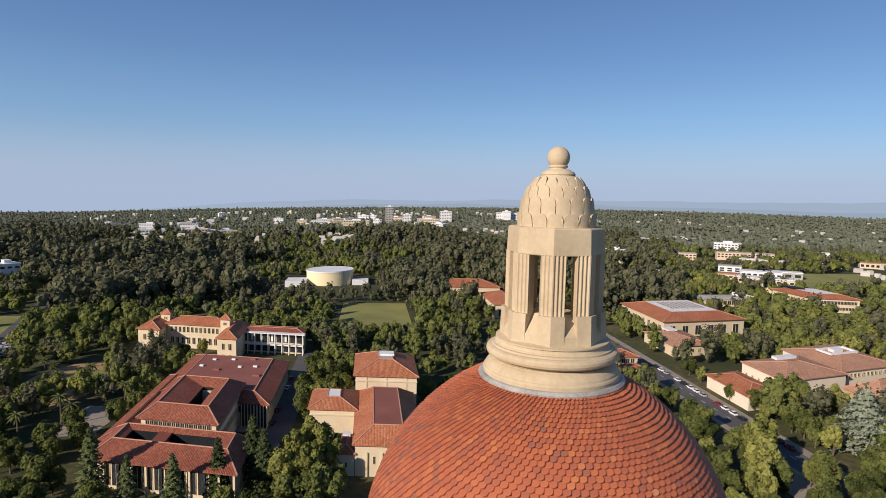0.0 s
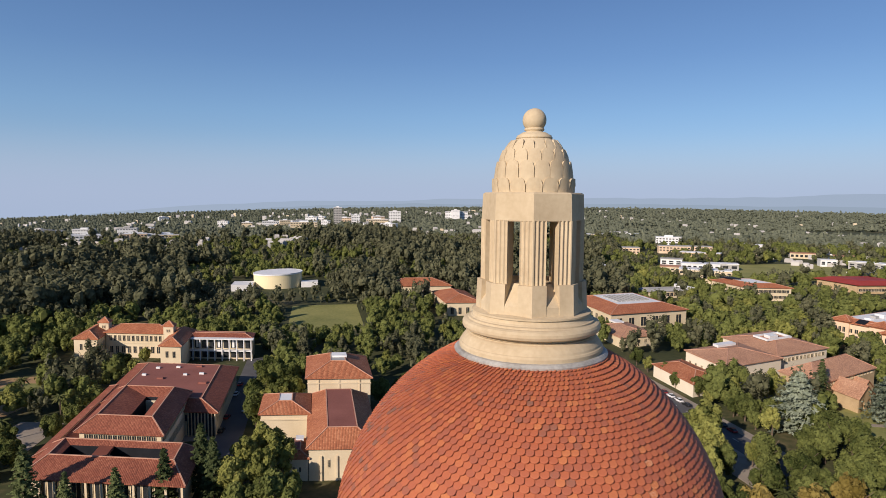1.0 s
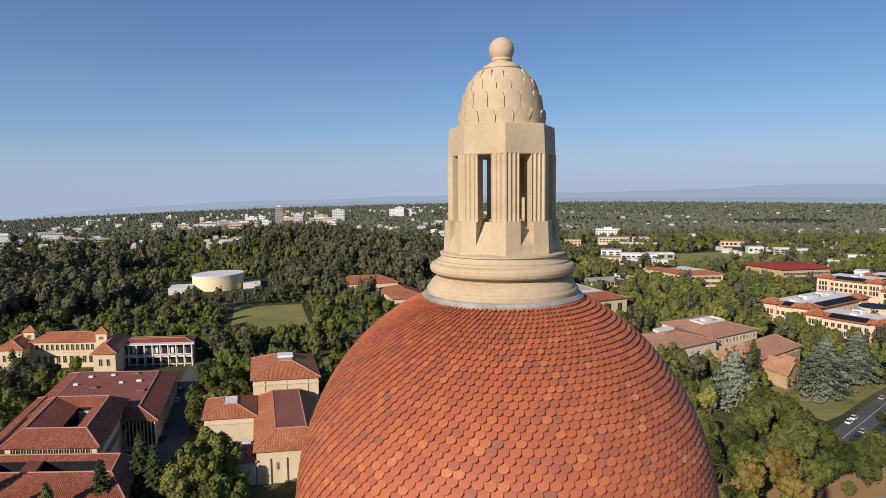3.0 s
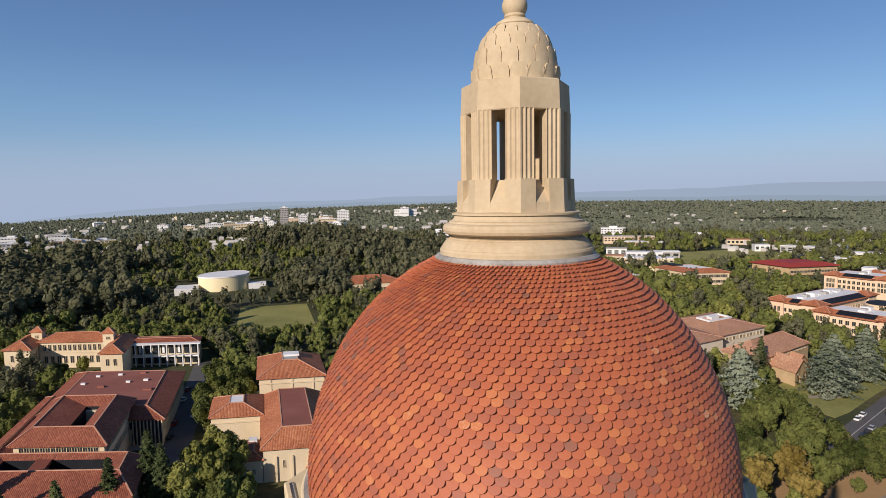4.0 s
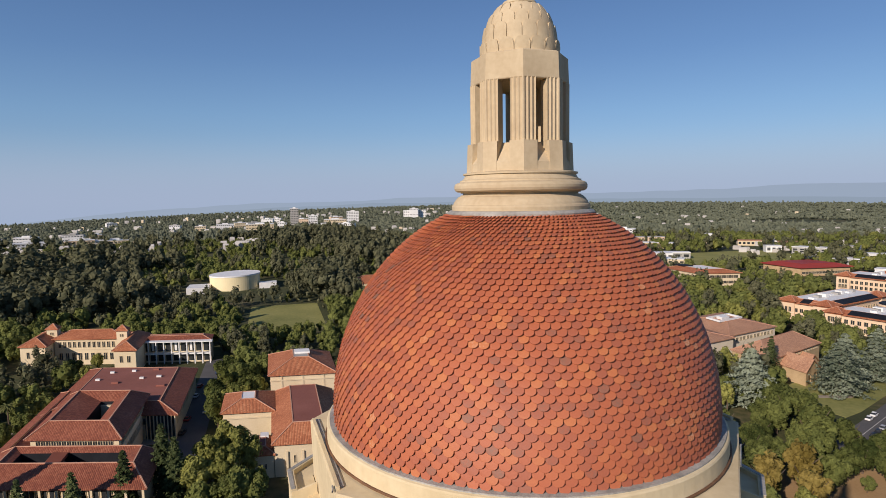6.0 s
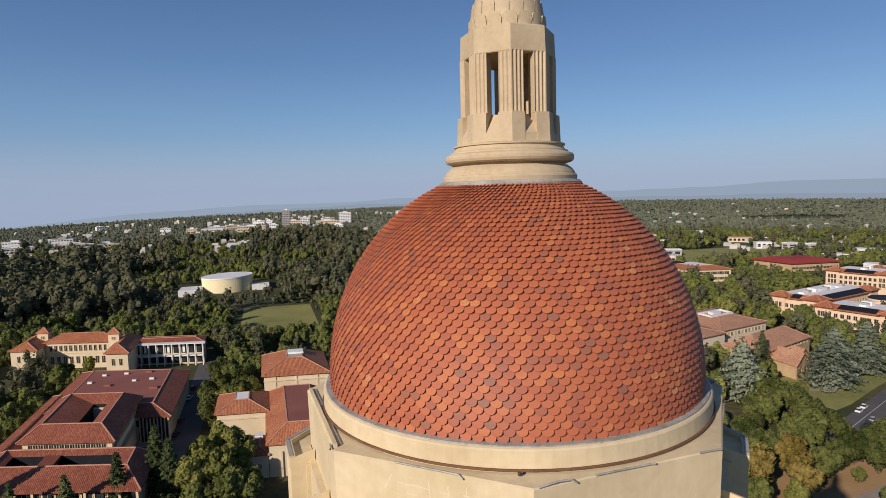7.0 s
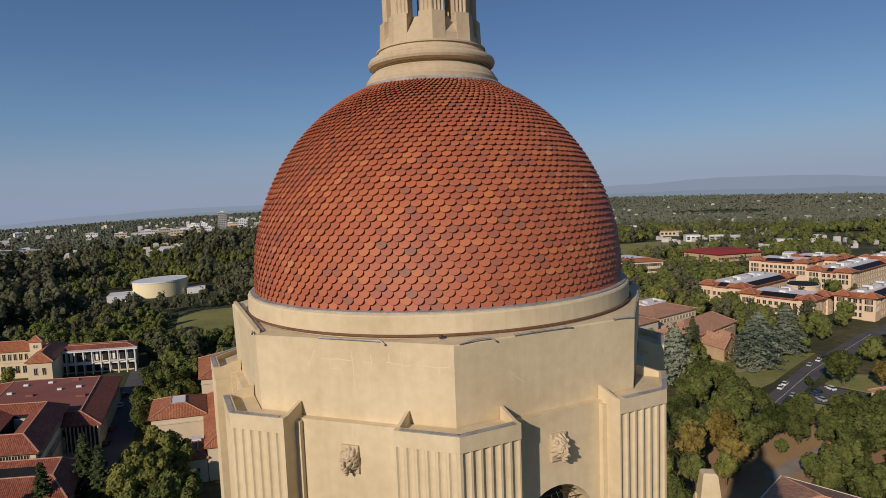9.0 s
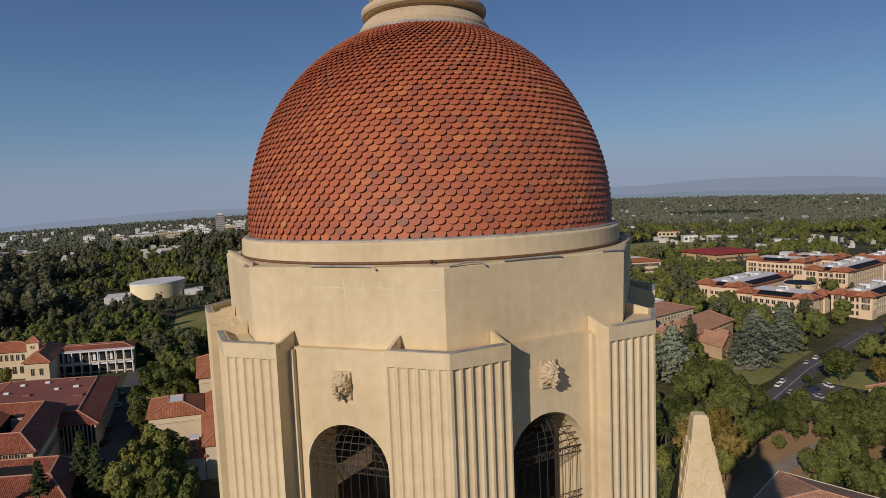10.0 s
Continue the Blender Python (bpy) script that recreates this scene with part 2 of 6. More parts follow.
def glow(name, colour, strength):
    m = bpy.data.materials.new(name)
    m.use_nodes = True
    e = m.node_tree.nodes.new("ShaderNodeEmission")
    e.inputs["Color"].default_value, e.inputs["Strength"].default_value = (*colour, 1), strength
    m.node_tree.links.new(e.outputs[0], m.node_tree.nodes["Material Output"].inputs["Surface"])
    return m


# Backdrop hills emit their own light; the haze is painted into this glow.
HILLS = glow("hills_haze_glow", (0.30, 0.365, 0.43), 1.0)
HILLS_NEAR = glow("shore_haze_glow", (0.265, 0.325, 0.375), 1.0)
CAR = {name: material("car_paint_" + name, c, c, 0.3, 1.0, 4.0, spec=0.6) for name, c in
       (("white", (0.75, 0.75, 0.74)), ("black", (0.015, 0.015, 0.018)), ("silver", (0.38, 0.39, 0.40)), ("blue", (0.03, 0.06, 0.14)), ("red", (0.25, 0.02, 0.02)))}
TYRE = material("tyre_rubber", (0.012, 0.012, 0.012), (0.03, 0.03, 0.03), 0.9, 2.0, 12.0)
SOIL_RED = material("red_track", (0.24, 0.09, 0.055), (0.34, 0.14, 0.09), 0.95, 0.05, 0.8)
MORTAR = material("pale_mortar", (0.64, 0.55, 0.365), (0.745, 0.655, 0.46), 0.9, 2.0, 12.0)


# ---- building blocks ----
TURN = radians(22)  # the campus's streets and houses stand at this angle


def at_grid(a, b, z=0.0, turn=0.0):
    """A pose on the campus: a metres along its cross streets, b metres away along its long ones."""
    return Matrix.Translation((a * math.cos(TURN) - b * math.sin(TURN), a * math.sin(TURN) + b * math.cos(TURN), z)) @ Matrix.Rotation(TURN + turn, 4, "Z")


def link(name, mesh, mat=None, parent=None, label=""):
    ob = new(name, mesh)
    if mat and not mesh.materials:
        mesh.materials.append(mat)
    if parent:
        ob.parent = parent
    return tagged(ob, label) if label else ob


def part(name, bm, mat, parent=None, label="", smooth=False):
    mesh = bpy.data.meshes.new(name)
    bm.normal_update()
    bm.to_mesh(mesh)
    bm.free()
    if smooth:
        mesh.shade_smooth()
    return link(name, mesh, mat, parent, label)


def quads(name, verts, faces, mat, parent=None, label="", smooth=False):
    mesh = bpy.data.meshes.new(name)
    mesh.from_pydata(verts, [], faces)
    if smooth:
        mesh.shade_smooth()
    return link(name, mesh, mat, parent, label)


def thing(name, m, label, category, group="", kind=""):
    ob = new(name)
    ob.empty_display_size = 0.5
    ob.matrix_world = m
    return tagged(ob, label, category, group, kind)


def box(bm, x0, x1, y0, y1, z0, z1, m=None):
    vs = [bm.verts.new((x, y, z)) for z in (z0, z1) for x, y in ((x0, y0), (x1, y0), (x1, y1), (x0, y1))]
    for f in ((3, 2, 1, 0), (4, 5, 6, 7), (0, 1, 5, 4), (1, 2, 6, 5), (2, 3, 7, 6), (3, 0, 4, 7)):
        bm.faces.new([vs[i] for i in f])
    if m:
        for v in vs:
            v.co = m @ v.co
    return vs


def lathe(bm, profile, steps, turn=0.0, smooth_close=True):
    """Turns a profile of (radius, height) round the z axis; steps=8 gives an octagon."""
    rings = []
    for r, z in profile:
        rings.append([bm.verts.new((r * math.cos(turn + 2 * math.pi * k / steps), r * math.sin(turn + 2 * math.pi * k / steps), z)) for k in range(steps)])
    for low, high in zip(rings, rings[1:]):
        for k in range(steps):
            bm.faces.new((low[k], low[(k + 1) % steps], high[(k + 1) % steps], high[k]))
    if smooth_close:
        bm.faces.new(rings[0][::-1])
        bm.faces.new(rings[-1])
    return rings


def prism(bm, outline, z0, z1):
    low = [bm.verts.new((x, y, z0)) for x, y in outline]
    high = [bm.verts.new((x, y, z1)) for x, y in outline]
    bm.faces.new(low[::-1])
    bm.faces.new(high)
    for i in range(len(outline)):
        j = (i + 1) % len(outline)
        bm.faces.new((low[i], low[j], high[j], high[i]))
    return low, high


# ---- the domed tower ----
Z, DOME_R, DOME_H, PHI = 76.24, 4.39, 1.08, radians(-87.3)
DOME_Z = Z - 0.636
EIGHTH = math.pi / 4
tower = thing("bell_tower", Matrix.Identity(4), "cream stucco tower with a red tiled dome and octagonal lantern", "tower")


def on_dome(angle, r=DOME_R):
    return r * math.cos(angle), DOME_Z + r * math.sin(angle) * DOME_H


def octagon_part(name, profile, turn, mat, parent, label=""):
    bm = bmesh.new()
    lathe(bm, profile, 8, turn)
    return part(name, bm, mat, parent, label)


# The dome's shell and the ring it stands on.
bm = bmesh.new()
lathe(bm, [on_dome(radians(a), DOME_R - 0.05) for a in range(-2, 72, 2)], 96)
dome = part("dome", bm, SHELL, tower, "dome of overlapping rounded red clay tiles", True)
bm = bmesh.new()
lathe(bm, [(4.40, DOME_Z - 0.76), (4.63, DOME_Z - 0.75), (4.63, DOME_Z - 0.64), (4.62, DOME_Z - 0.25), (4.60, DOME_Z - 0.22), (4.55, DOME_Z - 0.20), (4.30, DOME_Z - 0.17)], 96)
part("dome_ring", bm, STONE, tower)
bm = bmesh.new()
lathe(bm, [(4.30, DOME_Z - 0.20), (4.56, DOME_Z - 0.205), (4.56, DOME_Z - 0.175), (4.30, DOME_Z - 0.15)], 96)
part("gutter", bm, LEAD, tower, "thin weathered lead gutter under the tiles")
bm = bmesh.new()
FOOT_Z = DOME_Z - 0.585
lathe(bm, [(4.60, FOOT_Z - 0.024), (4.655, FOOT_Z - 0.024), (4.67, FOOT_Z - 0.012), (4.67, FOOT_Z + 0.012), (4.655, FOOT_Z + 0.024), (4.60, FOOT_Z + 0.024)], 96)
part("conduit", bm, RUST, tower, "rusty brown pipe round the foot of the ring")

# Drum: a plain octagonal band, then walls with an arched opening on each face.
DRUM_TOP, LEDGE, FLOOR = Z - 1.27, Z - 2.76, Z - 7.4
PIER_DROP = -0.02
DRUM_R, WALL_R, PIER_R = 5.20, 5.33, 5.82  # corners of the octagons
octagon_part("drum_band", [(DRUM_R - 0.04, LEDGE - 0.02), (DRUM_R, DRUM_TOP - 0.02), (DRUM_R - 0.03, DRUM_TOP), (4.2, DRUM_TOP + 0.02)], PHI, STONE, tower)


def arched_wall(name, width, z0, z1, arch_w, arch_top, depth, mat, parent):
    """A wall slab in the x-z plane (front at y=0, back at y=depth) with a round-headed opening through it."""
    r = arch_w / 2
    spring = arch_top - r
    arc = [(r * math.cos(math.pi * k / 16), spring + r * math.sin(math.pi * k / 16)) for k in range(17)]
    inner = [(r, z0)] + arc + [(-r, z0)]
    outer = [(width / 2, z0), (width / 2, spring)]
    for k in range(1, 16):
        x = math.cos(math.pi * k / 16)
        s = math.sin(math.pi * k / 16)
        f = min(width / 2 / max(abs(x), 1e-6), (z1 - spring) / max(s, 1e-6))
        outer.append((max(-width / 2, min(width / 2, x * f)), min(z1, spring + s * f)))
    outer += [(-width / 2, spring), (-width / 2, z0)]
    bm = bmesh.new()
    f_in = [bm.verts.new((x, 0, z)) for x, z in inner]
    f_out = [bm.verts.new((x, 0, z)) for x, z in outer]
    b_in = [bm.verts.new((x, depth, z)) for x, z in inner]
    b_out = [bm.verts.new((x, depth, z)) for x, z in outer]
    for k in range(len(inner) - 1):
        bm.faces.new((f_in[k], f_out[k], f_out[k + 1], f_in[k + 1]))
        bm.faces.new((b_in[k + 1], b_out[k + 1], b_out[k], b_in[k]))
        bm.faces.new((f_in[k + 1], b_in[k + 1], b_in[k], f_in[k]))
        bm.faces.new((f_out[k], b_out[k], b_out[k + 1], f_out[k + 1]))
    # the two upper corners
    for side in (1, -1):
        row = [i for i, (x, z) in enumerate(outer) if x * side > 0 and abs(abs(x) - width / 2) < 1e-4 and z > spring - 1e-4]
        top = [i for i, (x, z) in enumerate(outer) if abs(z - z1) < 1e-4]
        i, j = (max(row), min(top)) if side > 0 else (min(row), max(top))
        for vs, y in ((f_out, 0), (b_out, depth)):
            c = bm.verts.new((side * width / 2, y, z1))
            tri = (vs[i], c, vs[j]) if (side > 0) == (y == 0) else (vs[j], c, vs[i])
            bm.faces.new(tri)
    bmesh.ops.recalc_face_normals(bm, faces=bm.faces)
    return part(name, bm, mat, parent)


APOTHEM = WALL_R * math.cos(EIGHTH / 2)
ARCH_TOP, ARCH_W = Z - 4.17, 1.66


def tube(bm, path, r, sides=5):
    """A round bar along a path of points."""
    rings = []
    for i, p in enumerate(path):
        d = (path[min(i + 1, len(path) - 1)] - path[max(i - 1, 0)]).normalized()
        q = d.to_track_quat("Z", "Y")
        rings.append([bm.verts.new(p + q @ Vector((r * math.cos(2 * math.pi * k / sides), r * math.sin(2 * math.pi * k / sides), 0))) for k in range(sides)])
    for low, high in zip(rings, rings[1:]):
        for k in range(sides):
            bm.faces.new((low[k], low[(k + 1) % sides], high[(k + 1) % sides], high[k]))


def grille_mesh():
    """A wrought-iron cage: upright bars that bend back to the crown, hoops and rows of small rings."""
    bm = bmesh.new()
    r = ARCH_W / 2 - 0.03
    spring = ARCH_TOP - ARCH_W / 2
    n = 9
    for k in range(n):
        x = -r + 2 * r * (k + 0.5) / n
        rise = math.sqrt(max(r * r - x * x, 0))
        path = [Vector((x, -0.02, FLOOR)), Vector((x, -0.02, spring))]
        for j in range(1, 9):
            a = math.pi / 2 * j / 8
            path.append(Vector((x * math.cos(a * 0.9), -0.02 + rise * 0.75 * (1 - math.cos(a)), spring + rise * math.sin(a))))
        tube(bm, path, 0.008)
    crown = ARCH_W / 2 - 0.02
    for h in [crown * f for f in (0.0, 0.16, 0.31, 0.46, 0.60, 0.73, 0.84, 0.93)]:
        rr = math.sqrt(max(1 - (h / crown) ** 2, 0.02)) * r
        back = 0.50 * (h / crown) ** 1.5
        tube(bm, [Vector((rr * math.cos(math.pi * j / 14), back + 0.05 * math.sin(math.pi * j / 14), spring + h * 0.94)) for j in range(15)], 0.010)
    for ring_z in (spring - 0.05, spring - 0.95):
        for k in range(n - 1):
            x = -r + 2 * r * (k + 1) / n
            tube(bm, [Vector((x + 0.048 * math.cos(2 * math.pi * j / 10), -0.03, ring_z + 0.048 * math.sin(2 * math.pi * j / 10))) for j in range(11)], 0.009, 4)
        for z in (ring_z - 0.06, ring_z + 0.06):
            tube(bm, [Vector((-r, -0.02, z)), Vector((r, -0.02, z))], 0.010, 4)
    mesh = bpy.data.meshes.new("grille")
    bm.to_mesh(mesh)
    bm.free()
    mesh.materials.append(IRON)
    return mesh


def mask_mesh():
    """A weathered carved beast mask."""
    bm = bmesh.new()

    def lump(x, y, z, rx, ry, rz, seg=10):
        made = bmesh.ops.create_uvsphere(bm, u_segments=seg, v_segments=7, radius=1.0)["verts"]
        for v in made:
            v.co = Vector((v.co.x * rx + x, v.co.y * ry + y, v.co.z * rz + z))

    def lock(a, r0, r1, w, y):
        """A pointed tuft of the mane."""
        for i in range(5):
            f = i / 4
            r = r0 + (r1 - r0) * f
            lump(r * math.cos(a + 0.18 * f), y + 0.03 * f, 0.015 + 1.18 * r * math.sin(a + 0.18 * f), w * (1 - 0.62 * f), w * (1.15 - 0.6 * f), w * (1 - 0.55 * f), 7)

    box(bm, -0.16, 0.16, -0.035, 0.03, -0.24, 0.25)
    lump(0, -0.07, 0.0, 0.115, 0.10, 0.165, 14)     # skull
    for s in (-1, 1):
        lump(s * 0.052, -0.165, 0.075, 0.046, 0.030, 0.020)   # brow
        lump(s * 0.070, -0.135, -0.005, 0.036, 0.040, 0.034)  # cheek
        lump(s * 0.034, -0.190, -0.058, 0.036, 0.034, 0.026)  # upper lip
        lump(s * 0.050, -0.158, 0.036, 0.015, 0.016, 0.011, 7)  # eye
        lump(s * 0.11, -0.10, 0.135, 0.030, 0.030, 0.036, 7)  # ear
    lump(0, -0.180, 0.030, 0.021, 0.036, 0.062)       # bridge of the nose
    lump(0, -0.212, -0.028, 0.034, 0.024, 0.020)      # nose
    lump(0, -0.152, -0.132, 0.045, 0.048, 0.026)      # jaw
    lump(0, -0.120, -0.180, 0.034, 0.040, 0.050)      # beard
    for k in range(12):
        a = math.pi * (-0.30 + 1.60 * k / 11)
        lock(a, 0.120, 0.172 + 0.018 * math.sin(k * 5.1), 0.046, -0.070)
        if 1 < k < 10:
            lock(a + 0.14, 0.088, 0.130, 0.036, -0.120)
    rough_mesh = bpy.data.meshes.new("stone_mask")
    bm.to_mesh(rough_mesh)
    bm.free()
    rough = new("stone_mask", rough_mesh)
    melt = rough.modifiers.new("melt", "REMESH")
    melt.mode, melt.voxel_size = "VOXEL", 0.0075
    mesh = bpy.data.meshes.new_from_object(rough.evaluated_get(bpy.context.evaluated_depsgraph_get()))
    bpy.data.objects.remove(rough)
    mesh.name = "stone_mask"
    mesh.shade_smooth()
    mesh.materials.append(CAST)
    return mesh


GRILLE, MASK = grille_mesh(), mask_mesh()
wall_first = None
for k in range(8):
    turn = PHI + EIGHTH * (k + 0.5)
    m = Matrix.Rotation(turn + math.pi / 2, 4, "Z") @ Matrix.Translation((0, -APOTHEM, 0))
    if wall_first is None:
        wall = wall_first = arched_wall("belfry_wall", 2 * WALL_R * math.sin(EIGHTH / 2) - 0.004, FLOOR - 0.3, LEDGE, ARCH_W, ARCH_TOP, 1.0, STONE, tower)
        bm = bmesh.new()
        for s in (-1, 1):
            x = s * 1.075
            prism(bm, [(x - 0.10, 0.05), (x - 0.10, -0.10), (x + 0.10, -0.10), (x + 0.10, 0.05)], FLOOR - 0.3, LEDGE - 0.03)
        strip_mesh = bpy.data.meshes.new("pilaster_strip")
        bm.to_mesh(strip_mesh)
        bm.free()
        strip_mesh.materials.append(STONE)
    else:
        wall = link("belfry_wall", wall_first.data, None, tower)
    wall.matrix_local = m
    link("pilaster_strip", strip_mesh, None, wall)
    g = link("grille", GRILLE, None, wall, "dark wrought-iron cage of bars, hoops and rings")
    g.matrix_local = Matrix.Translation((0, 0.10, 0))
    mask = link("stone_mask", MASK, None, wall, "carved stone mask in relief")
    mask.matrix_local = Matrix.Translation((0, 0.0, Z - 3.42)) @ Matrix.Diagonal((1.06, 1.5, 1.06, 1))


# Fluted corner piers.
def pier_mesh():
    bm = bmesh.new()
    t, n = Vector((-math.sin(EIGHTH / 2), math.cos(EIGHTH / 2))), Vector((math.cos(EIGHTH / 2), math.sin(EIGHTH / 2)))
    corner, reach, flutes = Vector((PIER_R, 0)), 1.15, 6
    half = [corner.copy()]
    pitch = (reach - 0.04) / flutes
    for i in range(flutes):
        s0 = 0.03 + pitch * i
        for j in range(7):
            f = j / 6
            half.append(corner + t * (s0 + 0.02 + (pitch - 0.04) * f) - n * 0.044 * math.sin(math.pi * f) ** 0.6)
    half.append(corner + t * reach)
    half.append(corner + t * reach - n * 0.72)
    outline = half + [Vector((v.x, -v.y)) for v in reversed(half[1:])]
    prism(bm, [tuple(v) for v in outline], FLOOR - 0.3, Z - 2.90 - PIER_DROP)
    mesh = bpy.data.meshes.new("pier")
    bm.to_mesh(mesh)
    bm.free()
    mesh.materials.append(STONE)

    bm = bmesh.new()

    def band(off, depth, z0, z1, end=0.0):
        """The V-shaped cap: off proud of the flutes."""
        c = corner + Vector((off / math.cos(EIGHTH / 2), 0))
        a = [c, c + t * (reach + end), c + t * (reach + end) - n * depth]
        b = [c - Vector((depth / math.cos(EIGHTH / 2), 0))]
        line = a + b + [Vector((v.x, -v.y)) for v in reversed(a[1:])]
        prism(bm, [tuple(v) for v in line], z0 - PIER_DROP, z1 - PIER_DROP)

    band(0.012, 0.60, Z - 2.90, Z - 2.74, 0.012)   # plain band
    band(0.012, 0.14, Z - 2.74, Z - 2.62, 0.012)   # parapet in front of the trough
    for s in (1, -1):  # raised ends
        e = corner + t * (reach + 0.012)
        pts = [e - n * 0.10 - t * 0.06, e - n * 0.10, e - n * 0.58, e - n * 0.58 - t * 0.06]
        low = [bm.verts.new((p.x, p.y * s, Z - 2.74 - PIER_DROP)) for p in pts]
        high = [bm.verts.new((p.x, p.y * s, z - PIER_DROP)) for p, z in zip(pts, (Z - 2.63, Z - 2.63, Z - 2.50, Z - 2.50))]
        order = range(4) if s < 0 else range(3, -1, -1)
        order = list(order)
        bm.faces.new([high[i] for i in order])
        bm.faces.new([low[i] for i in reversed(order)])
        for i in range(4):
            j = (i + 1) % 4
            bm.faces.new((low[order[i]], low[order[j]], high[order[j]], high[order[i]]))
    bmesh.ops.recalc_face_normals(bm, faces=bm.faces)
    cap = bpy.data.meshes.new("cap")
    bm.to_mesh(cap)
    bm.free()
    cap.materials.append(STONE)

    bm = bmesh.new()
    for s in (1, -1):
        p0, p1 = corner + n * 0.02, corner + t * (reach - 0.1) + n * 0.02
        outline = [p0, p1, p1 - n * 0.10, p0 - n * 0.10]
        vs = [(p.x, p.y * s) for p in outline]
        prism(bm, vs if s > 0 else vs[::-1], Z - 2.62 - PIER_DROP, Z - 2.607 - PIER_DROP)
    bmesh.ops.recalc_face_normals(bm, faces=bm.faces)
    lead = bpy.data.meshes.new("flashing")
    bm.to_mesh(lead)
    bm.free()
    lead.materials.append(LEAD)
    return mesh, cap, lead


PIER, CAP, FLASH = pier_mesh()
for k in range(8):
    p = link("pier", PIER, None, tower)
    p.matrix_local = Matrix.Rotation(PHI + EIGHTH * k, 4, "Z")
    link("cap", CAP, None, p)
    link("flashing", FLASH, None, p, "lead strip along the cap's edge")

# Rain gutters and small fittings along the drum's top edge.
for k, start, end, bow, drop in ((-1, -0.62, 0.74, 0.0, 0.06), (0, -1.90, -1.20, 0.035, 0.04), (0, -0.80, 0.42, 0.0, 0.0), (0, 1.45, 1.92, 0.0, 0.0), (-2, 1.70, 1.93, 0.0, 0.0), (1, -0.6, 0.6, 0.0, 0.02)):
    mid = PHI + EIGHTH * (k + 0.5)
    bm = bmesh.new()
    tube(bm, [Vector((start, -0.015, 0.02)), Vector(((start + end) / 2, -0.022, 0.022 + bow)), Vector((end - 0.09, -0.028, 0.018 + bow * 0.8)), Vector((end, -0.05, 0.018 - drop))], 0.019, 6)
    g = part("gutter", bm, LEAD, tower, "bent length of grey lead pipe")
    g.matrix_local = Matrix.Rotation(mid + math.pi / 2, 4, "Z") @ Matrix.Translation((0, -DRUM_R * math.cos(EIGHTH / 2), DRUM_TOP))
# A lead-lined channel behind a low lip along two of the drum's top edges.
for k in (-2, 2):
    for name, y0, y1, z0, z1, mat in (("coping", 0.0, 0.075, -0.03, 0.075, STONE), ("flashing", 0.08, 0.17, 0.0, 0.035, LEAD)):
        bm = bmesh.new()
        box(bm, -1.86, 1.86 - y0, y0, y1, z0, z1)
        g = part(name, bm, mat, tower)
        g.matrix_local = Matrix.Rotation(PHI + EIGHTH * (k + 0.5) + math.pi / 2, 4, "Z") @ Matrix.Translation((0, -(DRUM_R - 0.03) * math.cos(EIGHTH / 2) - 0.002, DRUM_TOP))
bm = bmesh.new()
bmesh.ops.create_uvsphere(bm, u_segments=10, v_segments=8, radius=0.04)
fit_ob = part("drain_outlet", bm, IRON, tower)
fit_ob.matrix_local = Matrix.Translation((4.78 * math.cos(PHI - 0.04), 4.78 * math.sin(PHI - 0.04), DRUM_TOP + 0.06))

# Old cracks in the stucco, filled with paler mortar.
crack_rng = random.Random(4)
for face_k, x0, z0, dx, dz in ((-1, -0.6, -1.63, 0.68, -0.02), (-1, 0.71, -1.64, 0.49, -0.03), (-1, 1.26, -1.65, 0.64, -0.02), (-1, -0.71, -1.49, -0.16, -0.31), (-1, -0.59, -1.64, 0.02, -0.15), (-1, -0.41, -1.65, 0.01, -0.15), (-1, -0.4, -1.81, 0.23, -0.01), (-1, 0.05, -1.47, 0.02, -0.67), (-1, 0.43, -1.52, 0.0, -0.3), (-1, 0.24, -1.66, 0.19, 0.0),
                               (-1, 0.79, -1.48, -0.02, -0.16), (-1, 1.01, -1.44, 0.04, -1.12), (-1, 1.41, -1.67, 0.04, -0.18), (-1, 1.71, -1.68, -0.02, -0.28), (-1, 1.53, -1.94, 0.25, -0.06), (-1, 0.06, -2.77, -0.02, -0.27), (-1, 0.2, -2.77, -0.04, -0.26), (0, 1.2, -2.05, 0.1, 0.35), (0, -0.9, -1.9, 0.3, -0.25)):
    n = 7
    line = []
    for j in range(n):
        f = j / (n - 1)
        z = Z + z0 + dz * f + crack_rng.uniform(-0.011, 0.011)
        lean = 0.04 * (DRUM_TOP - 0.02 - z) / (DRUM_TOP - LEDGE) * math.cos(EIGHTH / 2) if z0 > -2.6 else 0.0
        line.append(Vector((x0 + dx * f + crack_rng.uniform(-0.011, 0.011), lean, z)))
    verts, faces = [], []
    for j, p in enumerate(line):
        d = (line[min(j + 1, n - 1)] - line[max(j - 1, 0)]).normalized()
        side = Vector((-d.z, 0, d.x)) * crack_rng.uniform(0.005, 0.0115)
        verts += [p + side, p - side]
        if j:
            faces.append((2 * j - 2, 2 * j - 1, 2 * j + 1, 2 * j))
    c = quads("filled_crack", verts, faces, MORTAR, tower)
    c.matrix_local = Matrix.Rotation(PHI + EIGHTH * (face_k + 0.5) + math.pi / 2, 4, "Z") @ Matrix.Translation((0, -(DRUM_R if z0 > -2.6 else WALL_R) * math.cos(EIGHTH / 2) - 0.0015, 0))

